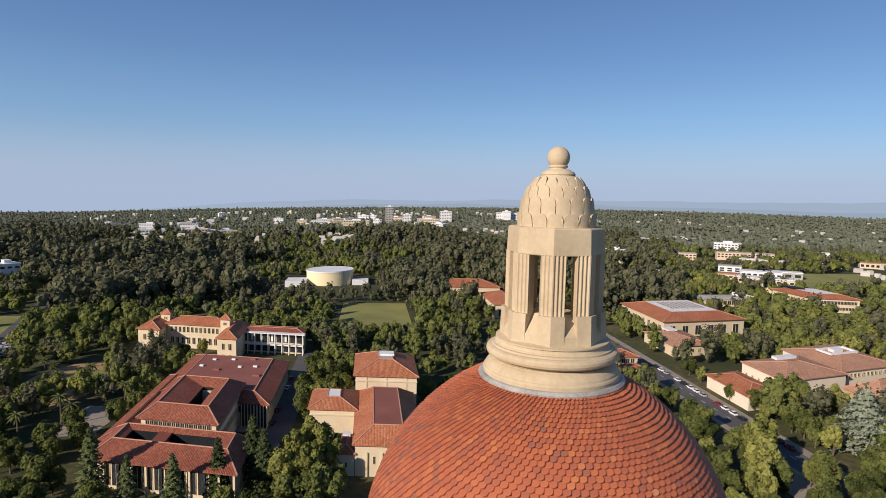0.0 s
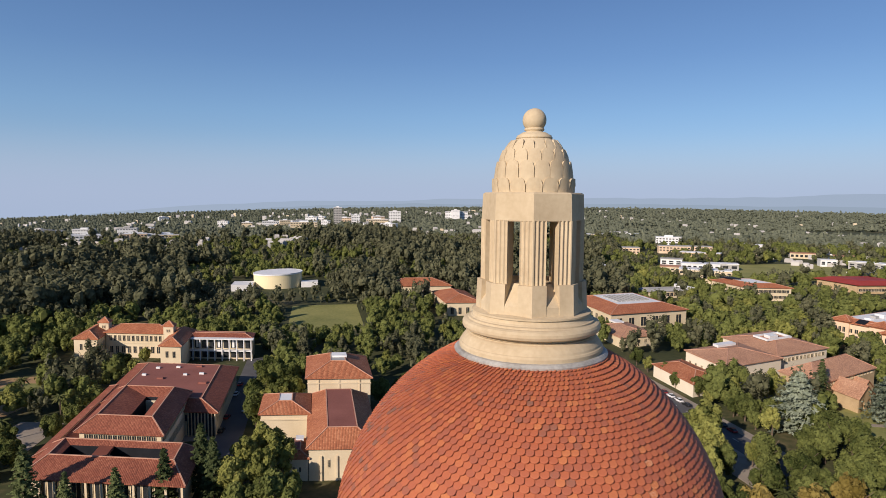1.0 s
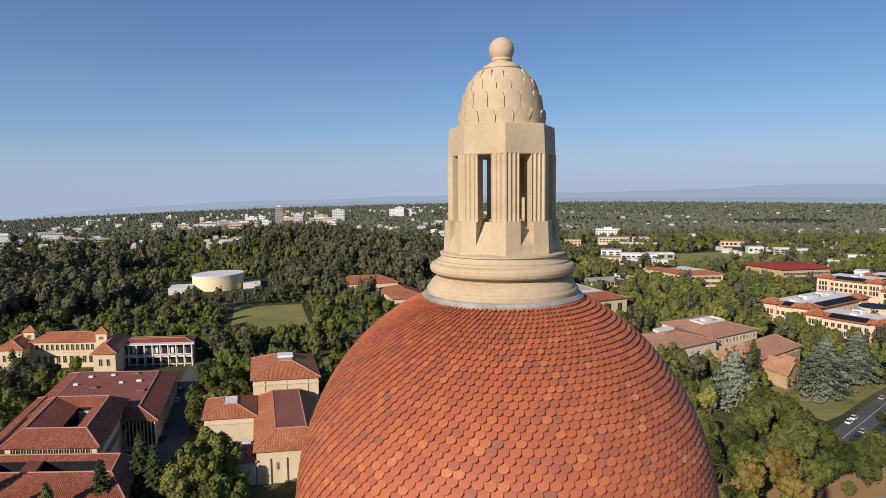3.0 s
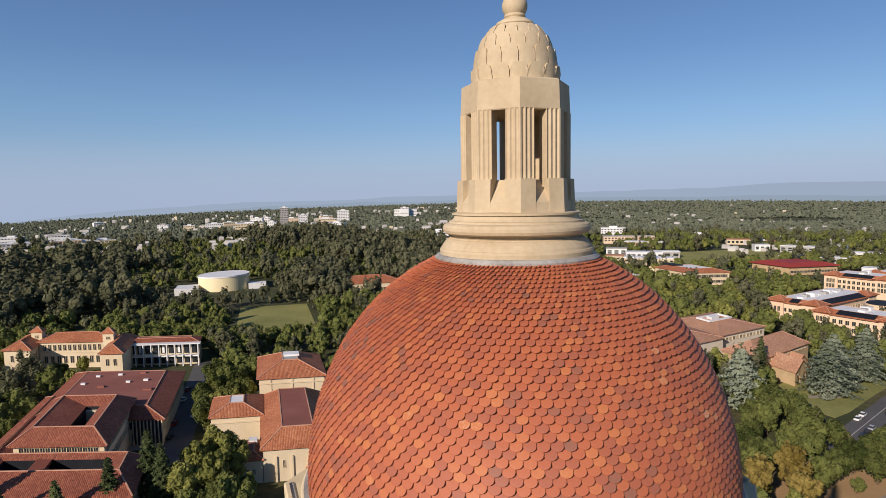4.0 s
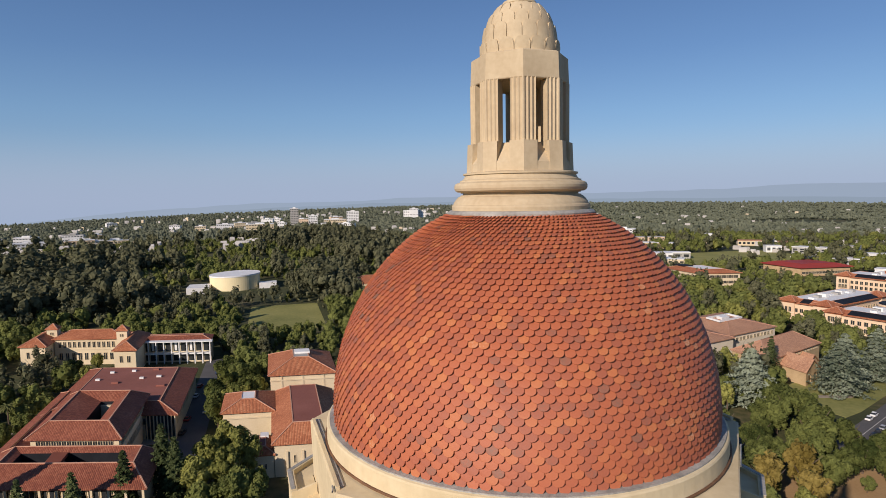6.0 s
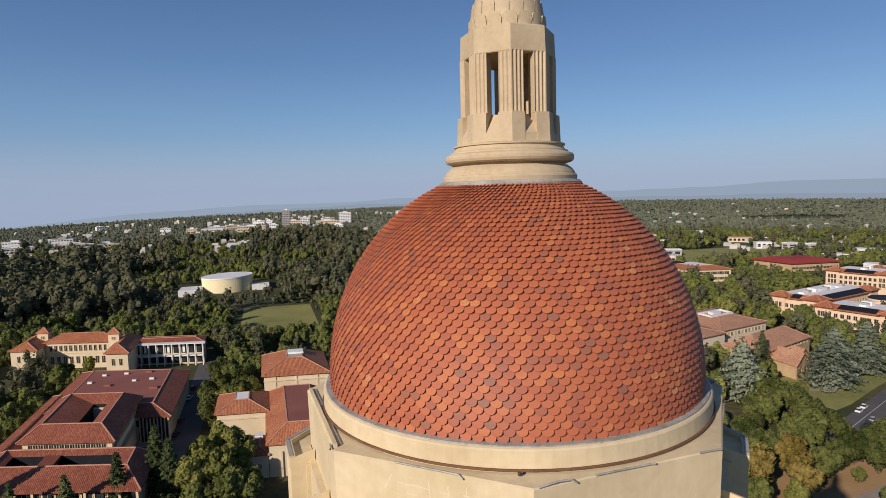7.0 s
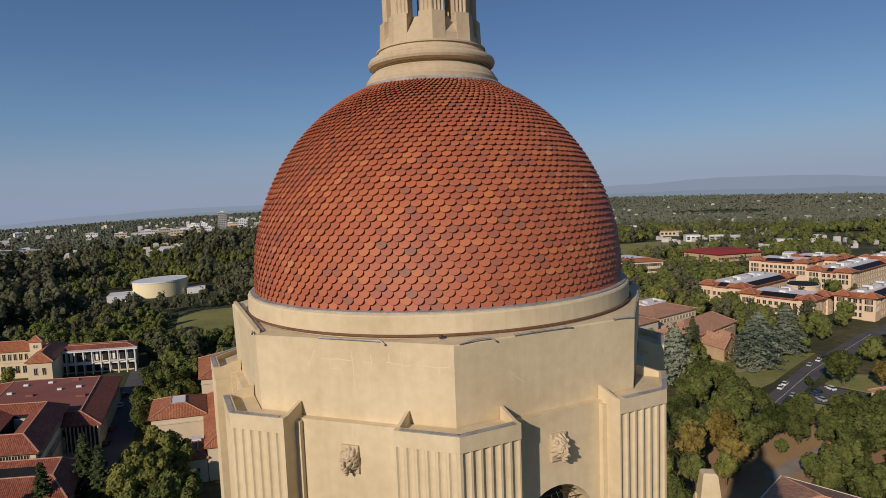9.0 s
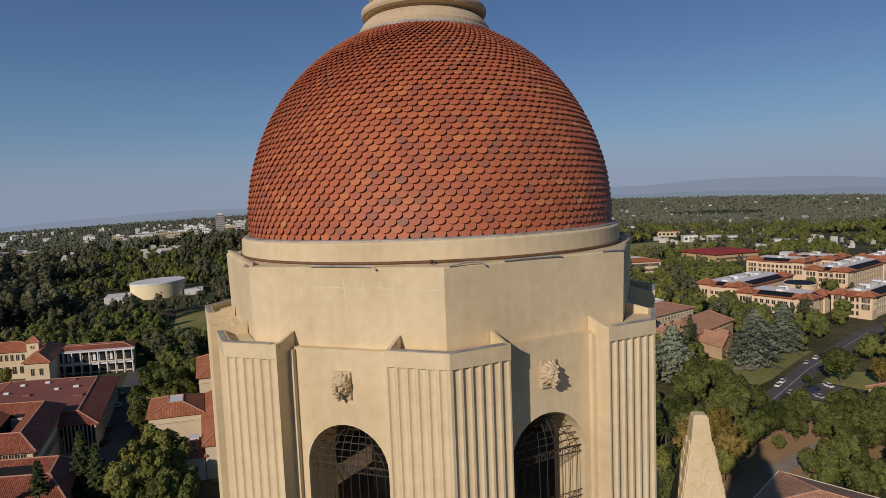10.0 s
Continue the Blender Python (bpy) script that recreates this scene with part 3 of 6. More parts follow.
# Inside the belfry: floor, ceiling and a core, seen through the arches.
# Their dark colour carries the shade inside.
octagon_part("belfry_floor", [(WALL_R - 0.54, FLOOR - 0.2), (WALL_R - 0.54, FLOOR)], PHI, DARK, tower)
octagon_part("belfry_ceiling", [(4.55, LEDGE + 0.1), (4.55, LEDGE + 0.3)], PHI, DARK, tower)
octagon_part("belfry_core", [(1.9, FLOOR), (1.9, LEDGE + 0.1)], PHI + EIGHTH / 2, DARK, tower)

# Lower stage, square shaft and its corner pinnacles.
octagon_part("lower_stage", [(5.9, 60.0), (5.9, FLOOR - 0.35), (5.3, FLOOR - 0.25)], PHI, STONE, tower)
bm = bmesh.new()
lathe(bm, [(9.4, -0.3), (9.4, 2.0), (9.0, 2.6), (8.7, 60.0), (9.1, 60.2), (9.1, 61.2), (8.6, 61.4)], 4, PHI - EIGHTH / 2 + radians(2.5))
part("shaft", bm, STONE, tower)


def pinnacle_meshes():
    bm = bmesh.new()
    # a tapered block, stepped in courses
    w, outline = 0.245, [(0.125, 0.0), (0.165, -0.05), (0.23, -0.62)]
    for c in range(14):
        z1 = -0.62 - 0.30 * c
        outline += [(w, z1), (w + 0.045, z1 - 0.30)]
        w += 0.055
    lathe(bm, [(r * 1.414, z) for r, z in reversed(outline)], 4, math.pi / 4)
    body = bpy.data.meshes.new("pinnacle")
    bm.to_mesh(body)
    bm.free()
    body.materials.append(STONE)
    courses, w = [], 0.245
    for c in range(9):
        z1, n = -0.62 - 0.30 * c, 2 + c // 3
        step = 2 * w / n
        outline = [(-0.45, -0.30), (0.45, -0.30), (0.45, -0.12), (0.27, -0.03), (0, 0.01), (-0.27, -0.03), (-0.45, -0.12)]
        bm = bmesh.new()
        front = [bm.verts.new((x * step, -(w + 0.028 - z * 0.125), z1 + z)) for x, z in outline]
        back = [bm.verts.new((x * step, -(w - 0.03), z1 + z)) for x, z in outline]
        bm.faces.new(front)
        for a in range(7):
            bm.faces.new((back[a], back[(a + 1) % 7], front[(a + 1) % 7], front[a]))
        bmesh.ops.recalc_face_normals(bm, faces=bm.faces)
        mesh = bpy.data.meshes.new("scale")
        bm.to_mesh(mesh)
        bm.free()
        mesh.materials.append(STONE)
        courses.append((mesh, [-w + step * (i + 0.5) for i in range(n)]))
        w += 0.055
    return body, courses


BODY, SCALES = pinnacle_meshes()
for k in range(4):
    an = PHI + radians(71.5) + k * math.pi / 2
    p = link("pinnacle", BODY, None, tower, "stepped stone pinnacle carved with scales")
    out = 5.45 if k == 2 else 6.36
    p.matrix_local = Matrix.Translation((out * math.cos(an), out * math.sin(an), 70.86)) @ Matrix.Rotation(PHI + radians(70.5) + 0.12, 4, "Z")
    for mesh, along in SCALES:
        for side in range(4):
            for x in along:
                link("scale", mesh, None, p).matrix_local = Matrix.Rotation(side * math.pi / 2, 4, "Z") @ Matrix.Translation((x, 0, 0))
    bm = bmesh.new()
    box(bm, -1.5, 1.5, -1.5, 1.5, -10, -4.8)
    part("pedestal", bm, STONE, p)

# ---- the lantern ----
LX, LY, LS, RISE = 0.03, 0.0, 0.99, 0.05
lantern = thing("lantern", Matrix.Translation((LX, LY, Z + 0.35)), "octagonal cast-stone lantern with fluted piers and a scaled cap", "lantern")

bm = bmesh.new()
lathe(bm, [(1.45, 3.40), (1.72, 3.43), (1.73, 3.475), (1.67, 3.53), (1.55, 3.55)], 64)
part("flashing", bm, LEAD, lantern, "grey lead skirt round the lantern's foot")
bm = bmesh.new()
lathe(bm, [(1.50, 3.41), (1.61, 3.53), (1.62, 3.62), (1.60, 3.66), (1.575, 3.675), (1.56, 3.72), (1.51, 3.79), (1.45, 3.845), (1.40, 3.87), (1.40, 3.885), (1.345, 3.89), (1.345, 3.925), (1.40, 3.93), (1.40, 3.95), (1.47, 3.955),
           (1.525, 3.985), (1.55, 4.04), (1.548, 4.10), (1.52, 4.15), (1.47, 4.175), (1.42, 4.185), (1.41, 4.20), (1.41, 4.225), (1.36, 4.235), (1.325, 4.27), (1.30, 4.32), (1.295, 4.345), (1.335, 4.35), (1.335, 4.385), (1.15, 4.42)], 72)
part("base_moulding", bm, CAST, lantern, smooth=False)


def lantern_pier():
    """One of eight corner piers with three flutes on each face, and the block of the pedestal below it."""
    t, n = Vector((-math.sin(EIGHTH / 2), math.cos(EIGHTH / 2))), Vector((math.cos(EIGHTH / 2), math.sin(EIGHTH / 2)))
    bm = bmesh.new()
    corner, reach = Vector((1.16 * LS, 0)), 0.30
    half = [corner]
    for i in range(3):
        for j in range(5):
            f = j / 4
            half.append(corner + t * (0.02 + 0.095 * i + 0.008 + 0.079 * f) - n * 0.03 * math.sin(math.pi * f))
    half += [corner + t * reach, corner + t * reach - n * 0.30]
    inner = corner - Vector((0.36, 0))
    outline = half + [inner] + [Vector((v.x, -v.y)) for v in reversed(half[1:])]
    prism(bm, [tuple(v) for v in outline], 5.05, 6.36 + RISE)
    shaft_mesh = bpy.data.meshes.new("fluted_pier")
    bm.to_mesh(shaft_mesh)
    bm.free()
    shaft_mesh.materials.append(CAST)
    bm = bmesh.new()
    for corner, low, high, top in ((Vector((1.265 * LS, 0)), 4.375, 5.06, 1.235),):
        a, b = [], []
        for z, c in ((low, corner), (high, Vector((top * LS, 0)))):
            reach = 0.325
            half = [c, c + t * reach, c + t * reach - n * 0.36]
            line = half + [c - Vector((0.42, 0))] + [Vector((v.x, -v.y)) for v in reversed(half[1:])]
            (a if z == low else b).extend(bm.verts.new((v.x, v.y, z)) for v in line)
        bm.faces.new(a[::-1])
        bm.faces.new(b)
        for i in range(len(a)):
            j = (i + 1) % len(a)
            bm.faces.new((a[i], a[j], b[j], b[i]))
    foot_mesh = bpy.data.meshes.new("pedestal_block")
    bm.to_mesh(foot_mesh)
    bm.free()
    foot_mesh.materials.append(CAST)
    # the sloping sill between two blocks
    bm = bmesh.new()
    ap = 1.258 * LS * math.cos(EIGHTH / 2)
    w = 0.22
    pts = [(-w, -ap, 4.375), (w, -ap, 4.375), (w, -ap + 0.5, 4.375), (-w, -ap + 0.5, 4.375), (-w, -ap + 0.012, 4.60), (w, -ap + 0.012, 4.60), (w, -ap + 0.36, 5.045), (-w, -ap + 0.36, 5.045), (w, -ap + 0.5, 5.045), (-w, -ap + 0.5, 5.045)]
    vs = [bm.verts.new(p) for p in pts]
    for f in ((3, 2, 1, 0), (0, 1, 5, 4), (4, 5, 6, 7), (7, 6, 8, 9), (9, 8, 2, 3), (1, 2, 8, 6, 5), (0, 4, 7, 9, 3)):
        bm.faces.new([vs[i] for i in f])
    sill_mesh = bpy.data.meshes.new("sill")
    bm.to_mesh(sill_mesh)
    bm.free()
    sill_mesh.materials.append(CAST)
    return shaft_mesh, foot_mesh, sill_mesh


SHAFT, FOOTING, SILL = lantern_pier()
for k in range(8):
    for name, mesh, turn in (("fluted_pier", SHAFT, PHI + EIGHTH * k), ("pedestal_block", FOOTING, PHI + EIGHTH * k), ("sill", SILL, PHI + EIGHTH * (k + 0.5) + math.pi / 2)):
        o = link(name, mesh, None, lantern)
        o.matrix_local = Matrix.Rotation(turn, 4, "Z")
bm = bmesh.new()
lathe(bm, [(0.60, 4.37), (0.60, 4.92), (0.5, 4.98)], 16)
part("inner_floor", bm, CAST, lantern)
octagon_part("head_block", [(0.80, 6.34), (1.135 * LS, 6.34), (1.15 * LS, 6.36), (1.125 * LS, 6.92), (1.08 * LS, 6.95), (0.8, 6.96)], PHI, CAST, lantern).location.z = RISE

# The cap: an egg wrapped in rows of round-topped scales, a neck and a ball.
EGG = [(0.0, 0.915), (0.2, 0.900), (0.33, 0.875), (0.52, 0.835), (0.71, 0.775), (0.84, 0.722), (0.96, 0.655), (1.1, 0.555), (1.2, 0.450), (1.27, 0.370), (1.36, 0.28)]


def egg_radius(h):
    for (h0, r0), (h1, r1) in zip(EGG, EGG[1:]):
        if h <= h1:
            return (r0 + (r1 - r0) * (h - h0) / (h1 - h0)) * LS
    return EGG[-1][1] * LS


bm = bmesh.new()
lathe(bm, [(egg_radius(h) - 0.03, 6.86 + h) for h in [k * 0.05 for k in range(28)]], 64)
egg = part("cap_core", bm, CAST, lantern, smooth=True)
egg.location.z = RISE + 0.05
rows = ((0.0, 0.35, 16), (0.18, 0.72, 16), (0.54, 0.98, 16), (0.80, 1.19, 16))
for number, (h0, h1, count) in enumerate(rows):
    bm = bmesh.new()
    span = 2 * math.pi / count
    plate = []
    for j in range(13):
        f = -1 + j / 6
        top = h1 - 0.15 * (1 - max(0, 1 - abs(f) ** 2.8) ** 0.5)
        column = []
        for v in range(5):
            h = h0 + (top - h0) * v / 4
            r, a = egg_radius(h) + 0.004 + 0.052 * (v / 4) ** 1.3 - 0.016 * f ** 4, f * span * 0.478
            column.append(bm.verts.new((r * math.cos(a), r * math.sin(a), 6.86 + h)))
        plate.append(column)
    for left, right in zip(plate, plate[1:]):
        for v in range(4):
            bm.faces.new((left[v], right[v], right[v + 1], left[v + 1])).smooth = True
    # the rim, back to the core
    rim = [plate[0][v].co for v in range(5)] + [column[4].co for column in plate[1:-1]] + [plate[-1][v].co for v in range(4, -1, -1)]
    front = [bm.verts.new(p) for p in rim]
    back = [bm.verts.new((p.x * 0.93, p.y * 0.93, p.z)) for p in rim]
    for p, q in zip(range(len(rim) - 1), range(1, len(rim))):
        bm.faces.new((front[p], front[q], back[q], back[p]))
    bmesh.ops.recalc_face_normals(bm, faces=bm.faces)
    mesh = bpy.data.meshes.new("scale")
    bm.to_mesh(mesh)
    bm.free()
    mesh.materials.append(CAST)
    for k in range(count):
        o = link("scale", mesh, None, egg)
        o.matrix_local = Matrix.Rotation(PHI + span * (k + 0.5 * (number % 2)), 4, "Z")
bm = bmesh.new()
lathe(bm, [(0.40, 8.05), (0.405, 8.08), (0.385, 8.09), (0.38, 8.12), (0.34, 8.14), (0.30, 8.165), (0.26, 8.19), (0.19, 8.205), (0.185, 8.222), (0.215, 8.232), (0.222, 8.26), (0.21, 8.285), (0.16, 8.295)], 32)
part("neck", bm, CAST, lantern, smooth=True).location.z = RISE + 0.085
bm = bmesh.new()
bmesh.ops.create_uvsphere(bm, u_segments=32, v_segments=20, radius=0.262)
bmesh.ops.translate(bm, verts=bm.verts, vec=(0, 0, 8.46))
part("ball", bm, CAST, lantern, smooth=True).location.z = RISE + 0.085


# ---- the ground ----
def sheet_height(x, y):
    """The plain, level near by, falling gently to the bay on either hand."""
    d = math.hypot(x, y)
    side = abs(math.atan2(x, max(y, 1.0)) - 0.09) / 0.7
    return -max(0.0, d - 1000) / 3800 * 52 * min(side, 1.3) ** 2


bm = bmesh.new()
rings = [0, 40, 80, 120, 160, 200, 250, 300, 370, 450, 550, 650, 780, 900, 1050, 1200, 1600, 2100, 2700, 3300, 4000, 4800]
prev = None
for d in rings:
    ring = []
    for k in range(144 if d else 1):
        x, y = d * math.cos(k * math.pi / 72), d * math.sin(k * math.pi / 72)
        ring.append(bm.verts.new((x, y, sheet_height(x, y) - 0.06)))
    if prev:
        for k in range(144):
            if len(prev) == 1:
                bm.faces.new((prev[0], ring[k], ring[(k + 1) % 144]))
            else:
                bm.faces.new((prev[k], ring[k], ring[(k + 1) % 144], prev[(k + 1) % 144]))
    prev = ring
tagged(part("ground", bm, GROUND, smooth=True), "wooded plain of soil and dry grass", "ground", kind="structure")

# Hills beyond the bay, far behind everything.
for number, (far, base, rise, seed) in enumerate(((4940, -0.02, 0.34, 3.1), (4900, -0.45, 0.30, 8.7))):
    verts, faces = [], []
    for k in range(181):
        az = radians(-60 + k * 120 / 180)
        el = base - 0.55 * (abs(az - 0.09) / 0.7) ** 2 + rise * (noise.noise((az * 3.2, seed, 0)) + 0.5 * noise.noise((az * 9, seed, 1)) + 0.2 * noise.noise((az * 31, seed, 2)))
        el += 0.85 * math.exp(-((az - 0.50) / 0.15) ** 2) * (number == 0)
        el -= 1.0 * max(0.0, -az - 0.05)
        x, y = far * math.sin(az), far * math.cos(az)
        verts += [(x, y, 81 + far * math.tan(radians(el))), (x, y, -160)]
        if k:
            n = len(verts)
            faces.append((n - 4, n - 3, n - 1, n - 2))
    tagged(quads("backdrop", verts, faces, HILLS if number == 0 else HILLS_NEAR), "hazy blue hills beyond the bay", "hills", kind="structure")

FOOT = []  # footprints on the grid, kept free of trees


SKEW = [0.0]  # how far the cross walls of a house run off the square


def sk(x, y):
    return x, y + SKEW[0] * x


def roof(parent, a0, a1, b0, b1, eave, ridge, over=0.9, inset=None, mat=None, flat=None, name="roof"):
    """A hipped roof over a rectangle, with a flat top where inset is less than half its depth."""
    mat, flat = mat or ROOF, flat or ROOF_FLAT
    x0, x1, y0, y1 = a0 - over, a1 + over, b0 - over, b1 + over
    half = min(x1 - x0, y1 - y0) / 2
    d = min(inset or half, half - 0.02)
    lo = [(x0, y0), (x1, y0), (x1, y1), (x0, y1)]
    hi = [(x0 + d, y0 + d), (x1 - d, y0 + d), (x1 - d, y1 - d), (x0 + d, y1 - d)]
    lo, hi = [sk(*p) for p in lo], [sk(*p) for p in hi]
    verts = [(x, y, eave - 0.35) for x, y in lo] + [(x, y, eave) for x, y in lo] + [(x, y, ridge) for x, y in hi]
    faces = [(3, 2, 1, 0)] + [(i, (i + 1) % 4, 4 + (i + 1) % 4, 4 + i) for i in range(4)] + [(4 + i, 4 + (i + 1) % 4, 8 + (i + 1) % 4, 8 + i) for i in range(4)] + [(8, 9, 10, 11)]
    mesh = bpy.data.meshes.new(name)
    mesh.from_pydata(verts, [], faces)
    uv = mesh.uv_layers.new(name="UVMap")
    run = math.hypot(d, ridge - eave)
    for p in mesh.polygons:
        for k, v in zip(p.loop_indices, p.vertices):
            x, y, z = verts[v]
            along = x if p.index in (5, 7, 1, 3) else y
            uv.data[k].uv = (along, (z - eave) / max(ridge - eave, 0.1) * run) if p.index < 9 else (x, y)
    mesh.materials.append(mat)
    mesh.materials.append(flat)
    if inset:
        mesh.polygons[9].material_index = 1
    ob = link(name, mesh, None, parent)
    # ridge tiles along the hips
    bm = bmesh.new()
    for i in range(4):
        for p, q in ((Vector((*lo[i], eave)), Vector((*hi[i], ridge))), (Vector((*hi[i], ridge)), Vector((*hi[(i + 1) % 4], ridge)))):
            if (q - p).length > 0.8:
                m = Matrix.Translation(p) @ (q - p).to_track_quat("X", "Z").to_matrix().to_4x4()
                box(bm, 0, (q - p).length, -0.16, 0.16, -0.06, 0.14, m)
    part("ridge_tiles", bm, RIDGE if mat in (ROOF, ROOF_DARK, ROOF_TAN) else mat, ob)
    return ob


WINDOW = {}


def window_mesh(w, h):
    if (w, h) not in WINDOW:
        bm = bmesh.new()
        for x0, x1, z0, z1 in ((-w / 2 - 0.12, -w / 2, 0, h), (w / 2, w / 2 + 0.12, 0, h), (-w / 2 - 0.12, w / 2 + 0.12, h, h + 0.15), (-w / 2 - 0.2, w / 2 + 0.2, -0.18, 0), (-0.04, 0.04, 0, h)):
            box(bm, x0, x1, -0.14, 0.1, z0, z1)
        frame_mesh = bpy.data.meshes.new("window_frame")
        bm.to_mesh(frame_mesh)
        bm.free()
        frame_mesh.materials.append(WALL)
        bm = bmesh.new()
        box(bm, -w / 2, w / 2, -0.03, 0.1, 0, h)
        pane_mesh = bpy.data.meshes.new("pane")
        bm.to_mesh(pane_mesh)
        bm.free()
        pane_mesh.materials.append(GLASS)
        WINDOW[w, h] = frame_mesh, pane_mesh
    return WINDOW[w, h]


def windows(parent, a0, a1, b0, b1, side, n, z, w=1.2, h=1.8, margin=1.5):
    """A row of n windows on one side of a block (s: towards the tower, w, e, n)."""
    frame_mesh, pane_mesh = window_mesh(w, h)
    for k in range(n):
        f = (k + 0.5) / n
        x, y, r = {"s": (a0 + margin + f * (a1 - a0 - 2 * margin), b0, 0), "n": (a0 + margin + f * (a1 - a0 - 2 * margin), b1, 180),
                   "w": (a0, b0 + margin + f * (b1 - b0 - 2 * margin), -90), "e": (a1, b0 + margin + f * (b1 - b0 - 2 * margin), 90)}[side]
        x, y = sk(x, y)
        if side in "sn":
            r += math.degrees(math.atan(SKEW[0]))
        win = link("window", frame_mesh, None, parent)
        win.matrix_local = pose(x, y, z, 0, 0, r)
        pane = link("pane", pane_mesh, None, win)


def block(parent, a0, a1, b0, b1, eave, ridge=None, over=0.9, inset=None, wall=None, mat=None, flat=None, base=-0.5, win=()):
    """Walls, and a roof where ridge is given; win: rows of (side, number, sill height, width, height)."""
    bm = bmesh.new()
    for v in box(bm, a0, a1, b0, b1, base, eave - 0.2):
        v.co.x, v.co.y = sk(v.co.x, v.co.y)
    part("wall", bm, wall or WALL, parent)
    if ridge:
        roof(parent, a0, a1, b0, b1, eave, ridge, over, inset, mat, flat)
    for side, n, z, w, h in win:
        windows(parent, a0, a1, b0, b1, side, n, z, w, h)


def gabled(parent, a0, a1, b0, b1, eave, ridge, wall, mat):
    """A wing with a gable towards the tower: thick walls with round-headed openings, and a roof of two slopes."""
    mid, r = (a0 + a1) / 2, (a1 - a0) * 0.14
    spring = eave * 0.5

    def front(bm, x0, x1, y, deep):
        """A gable wall with two arched openings through it."""
        arcs = []
        for c in (x0 + (x1 - x0) * 0.28, x0 + (x1 - x0) * 0.72):
            arcs.append([(c - r, -0.5)] + [(c - r * math.cos(math.pi * k / 8), spring + r * math.sin(math.pi * k / 8)) for k in range(9)] + [(c + r, -0.5)])
        outline = [(x0, -0.5)] + arcs[0] + arcs[1] + [(x1, -0.5), (x1, eave), ((x0 + x1) / 2, ridge - 0.25), (x0, eave)]
        near, far = [[bm.verts.new((*sk(x, yy), z)) for x, z in outline] for yy in (y, y + deep)]
        bm.faces.new(near)
        bm.faces.new(far[::-1])
        for k in range(len(outline)):
            n = (k + 1) % len(outline)
            bm.faces.new((near[n], near[k], far[k], far[n]))

    bm = bmesh.new()
    front(bm, a0, a1, b0, 0.6)
    bmesh.ops.triangulate(bm, faces=[f for f in bm.faces if len(f.verts) > 4])
    part("wall", bm, wall, parent)
    for x0, x1 in ((a0, a0 + 0.6), (a1 - 0.6, a1)):
        slab(parent, "wall", x0, x1, b0 + 0.6, b1, -0.5, eave, wall)
    # dark sheet added behind the arches so the openings look shaded
    slab(parent, "doorway_back", a0 + 0.6, a1 - 0.6, b0 + 2.2, b0 + 2.5, -0.5, eave, DARK)
    o = 0.7
    rise = (ridge - eave) / (mid - a0) * o
    points = [(a0 - o, eave - rise), (mid, ridge), (a1 + o, eave - rise)]
    verts = [(*sk(x, y), z + up) for y in (b0 - o, b1) for up in (0.0, 0.3) for x, z in points]
    faces = [(0, 1, 7, 6), (1, 2, 8, 7), (4, 3, 9, 10), (5, 4, 10, 11), (0, 3, 4, 1), (1, 4, 5, 2), (6, 7, 10, 9), (7, 8, 11, 10), (0, 6, 9, 3), (2, 5, 11, 8)]
    mesh = bpy.data.meshes.new("roof")
    mesh.from_pydata(verts, [], faces)
    uv = mesh.uv_layers.new(name="UVMap")
    for p in mesh.polygons:
        for k, v in zip(p.loop_indices, p.vertices):
            uv.data[k].uv = (verts[v][1], verts[v][0] * 1.2)
    mesh.materials.append(mat)
    link("roof", mesh, None, parent)


def building(name, label, category, a, b, foot, skew=0.0, group="campus buildings"):
    """An Empty at (a, b) on the grid; foot: its rectangles, relative to it, that trees keep out of."""
    SKEW[0] = skew
    for x0, x1, y0, y1 in foot:
        FOOT.append((a + x0, a + x1, b + y0, b + y1))
    return thing(name, at_grid(a, b), label, category, group)



def slab(parent, name, x0, x1, y0, y1, z0, z1, mat, label=""):
    """A block on or before a house."""
    bm = bmesh.new()
    for v in box(bm, x0, x1, y0, y1, z0, z1):
        v.co.x, v.co.y = sk(v.co.x, v.co.y)
    return part(name, bm, mat, parent, label)


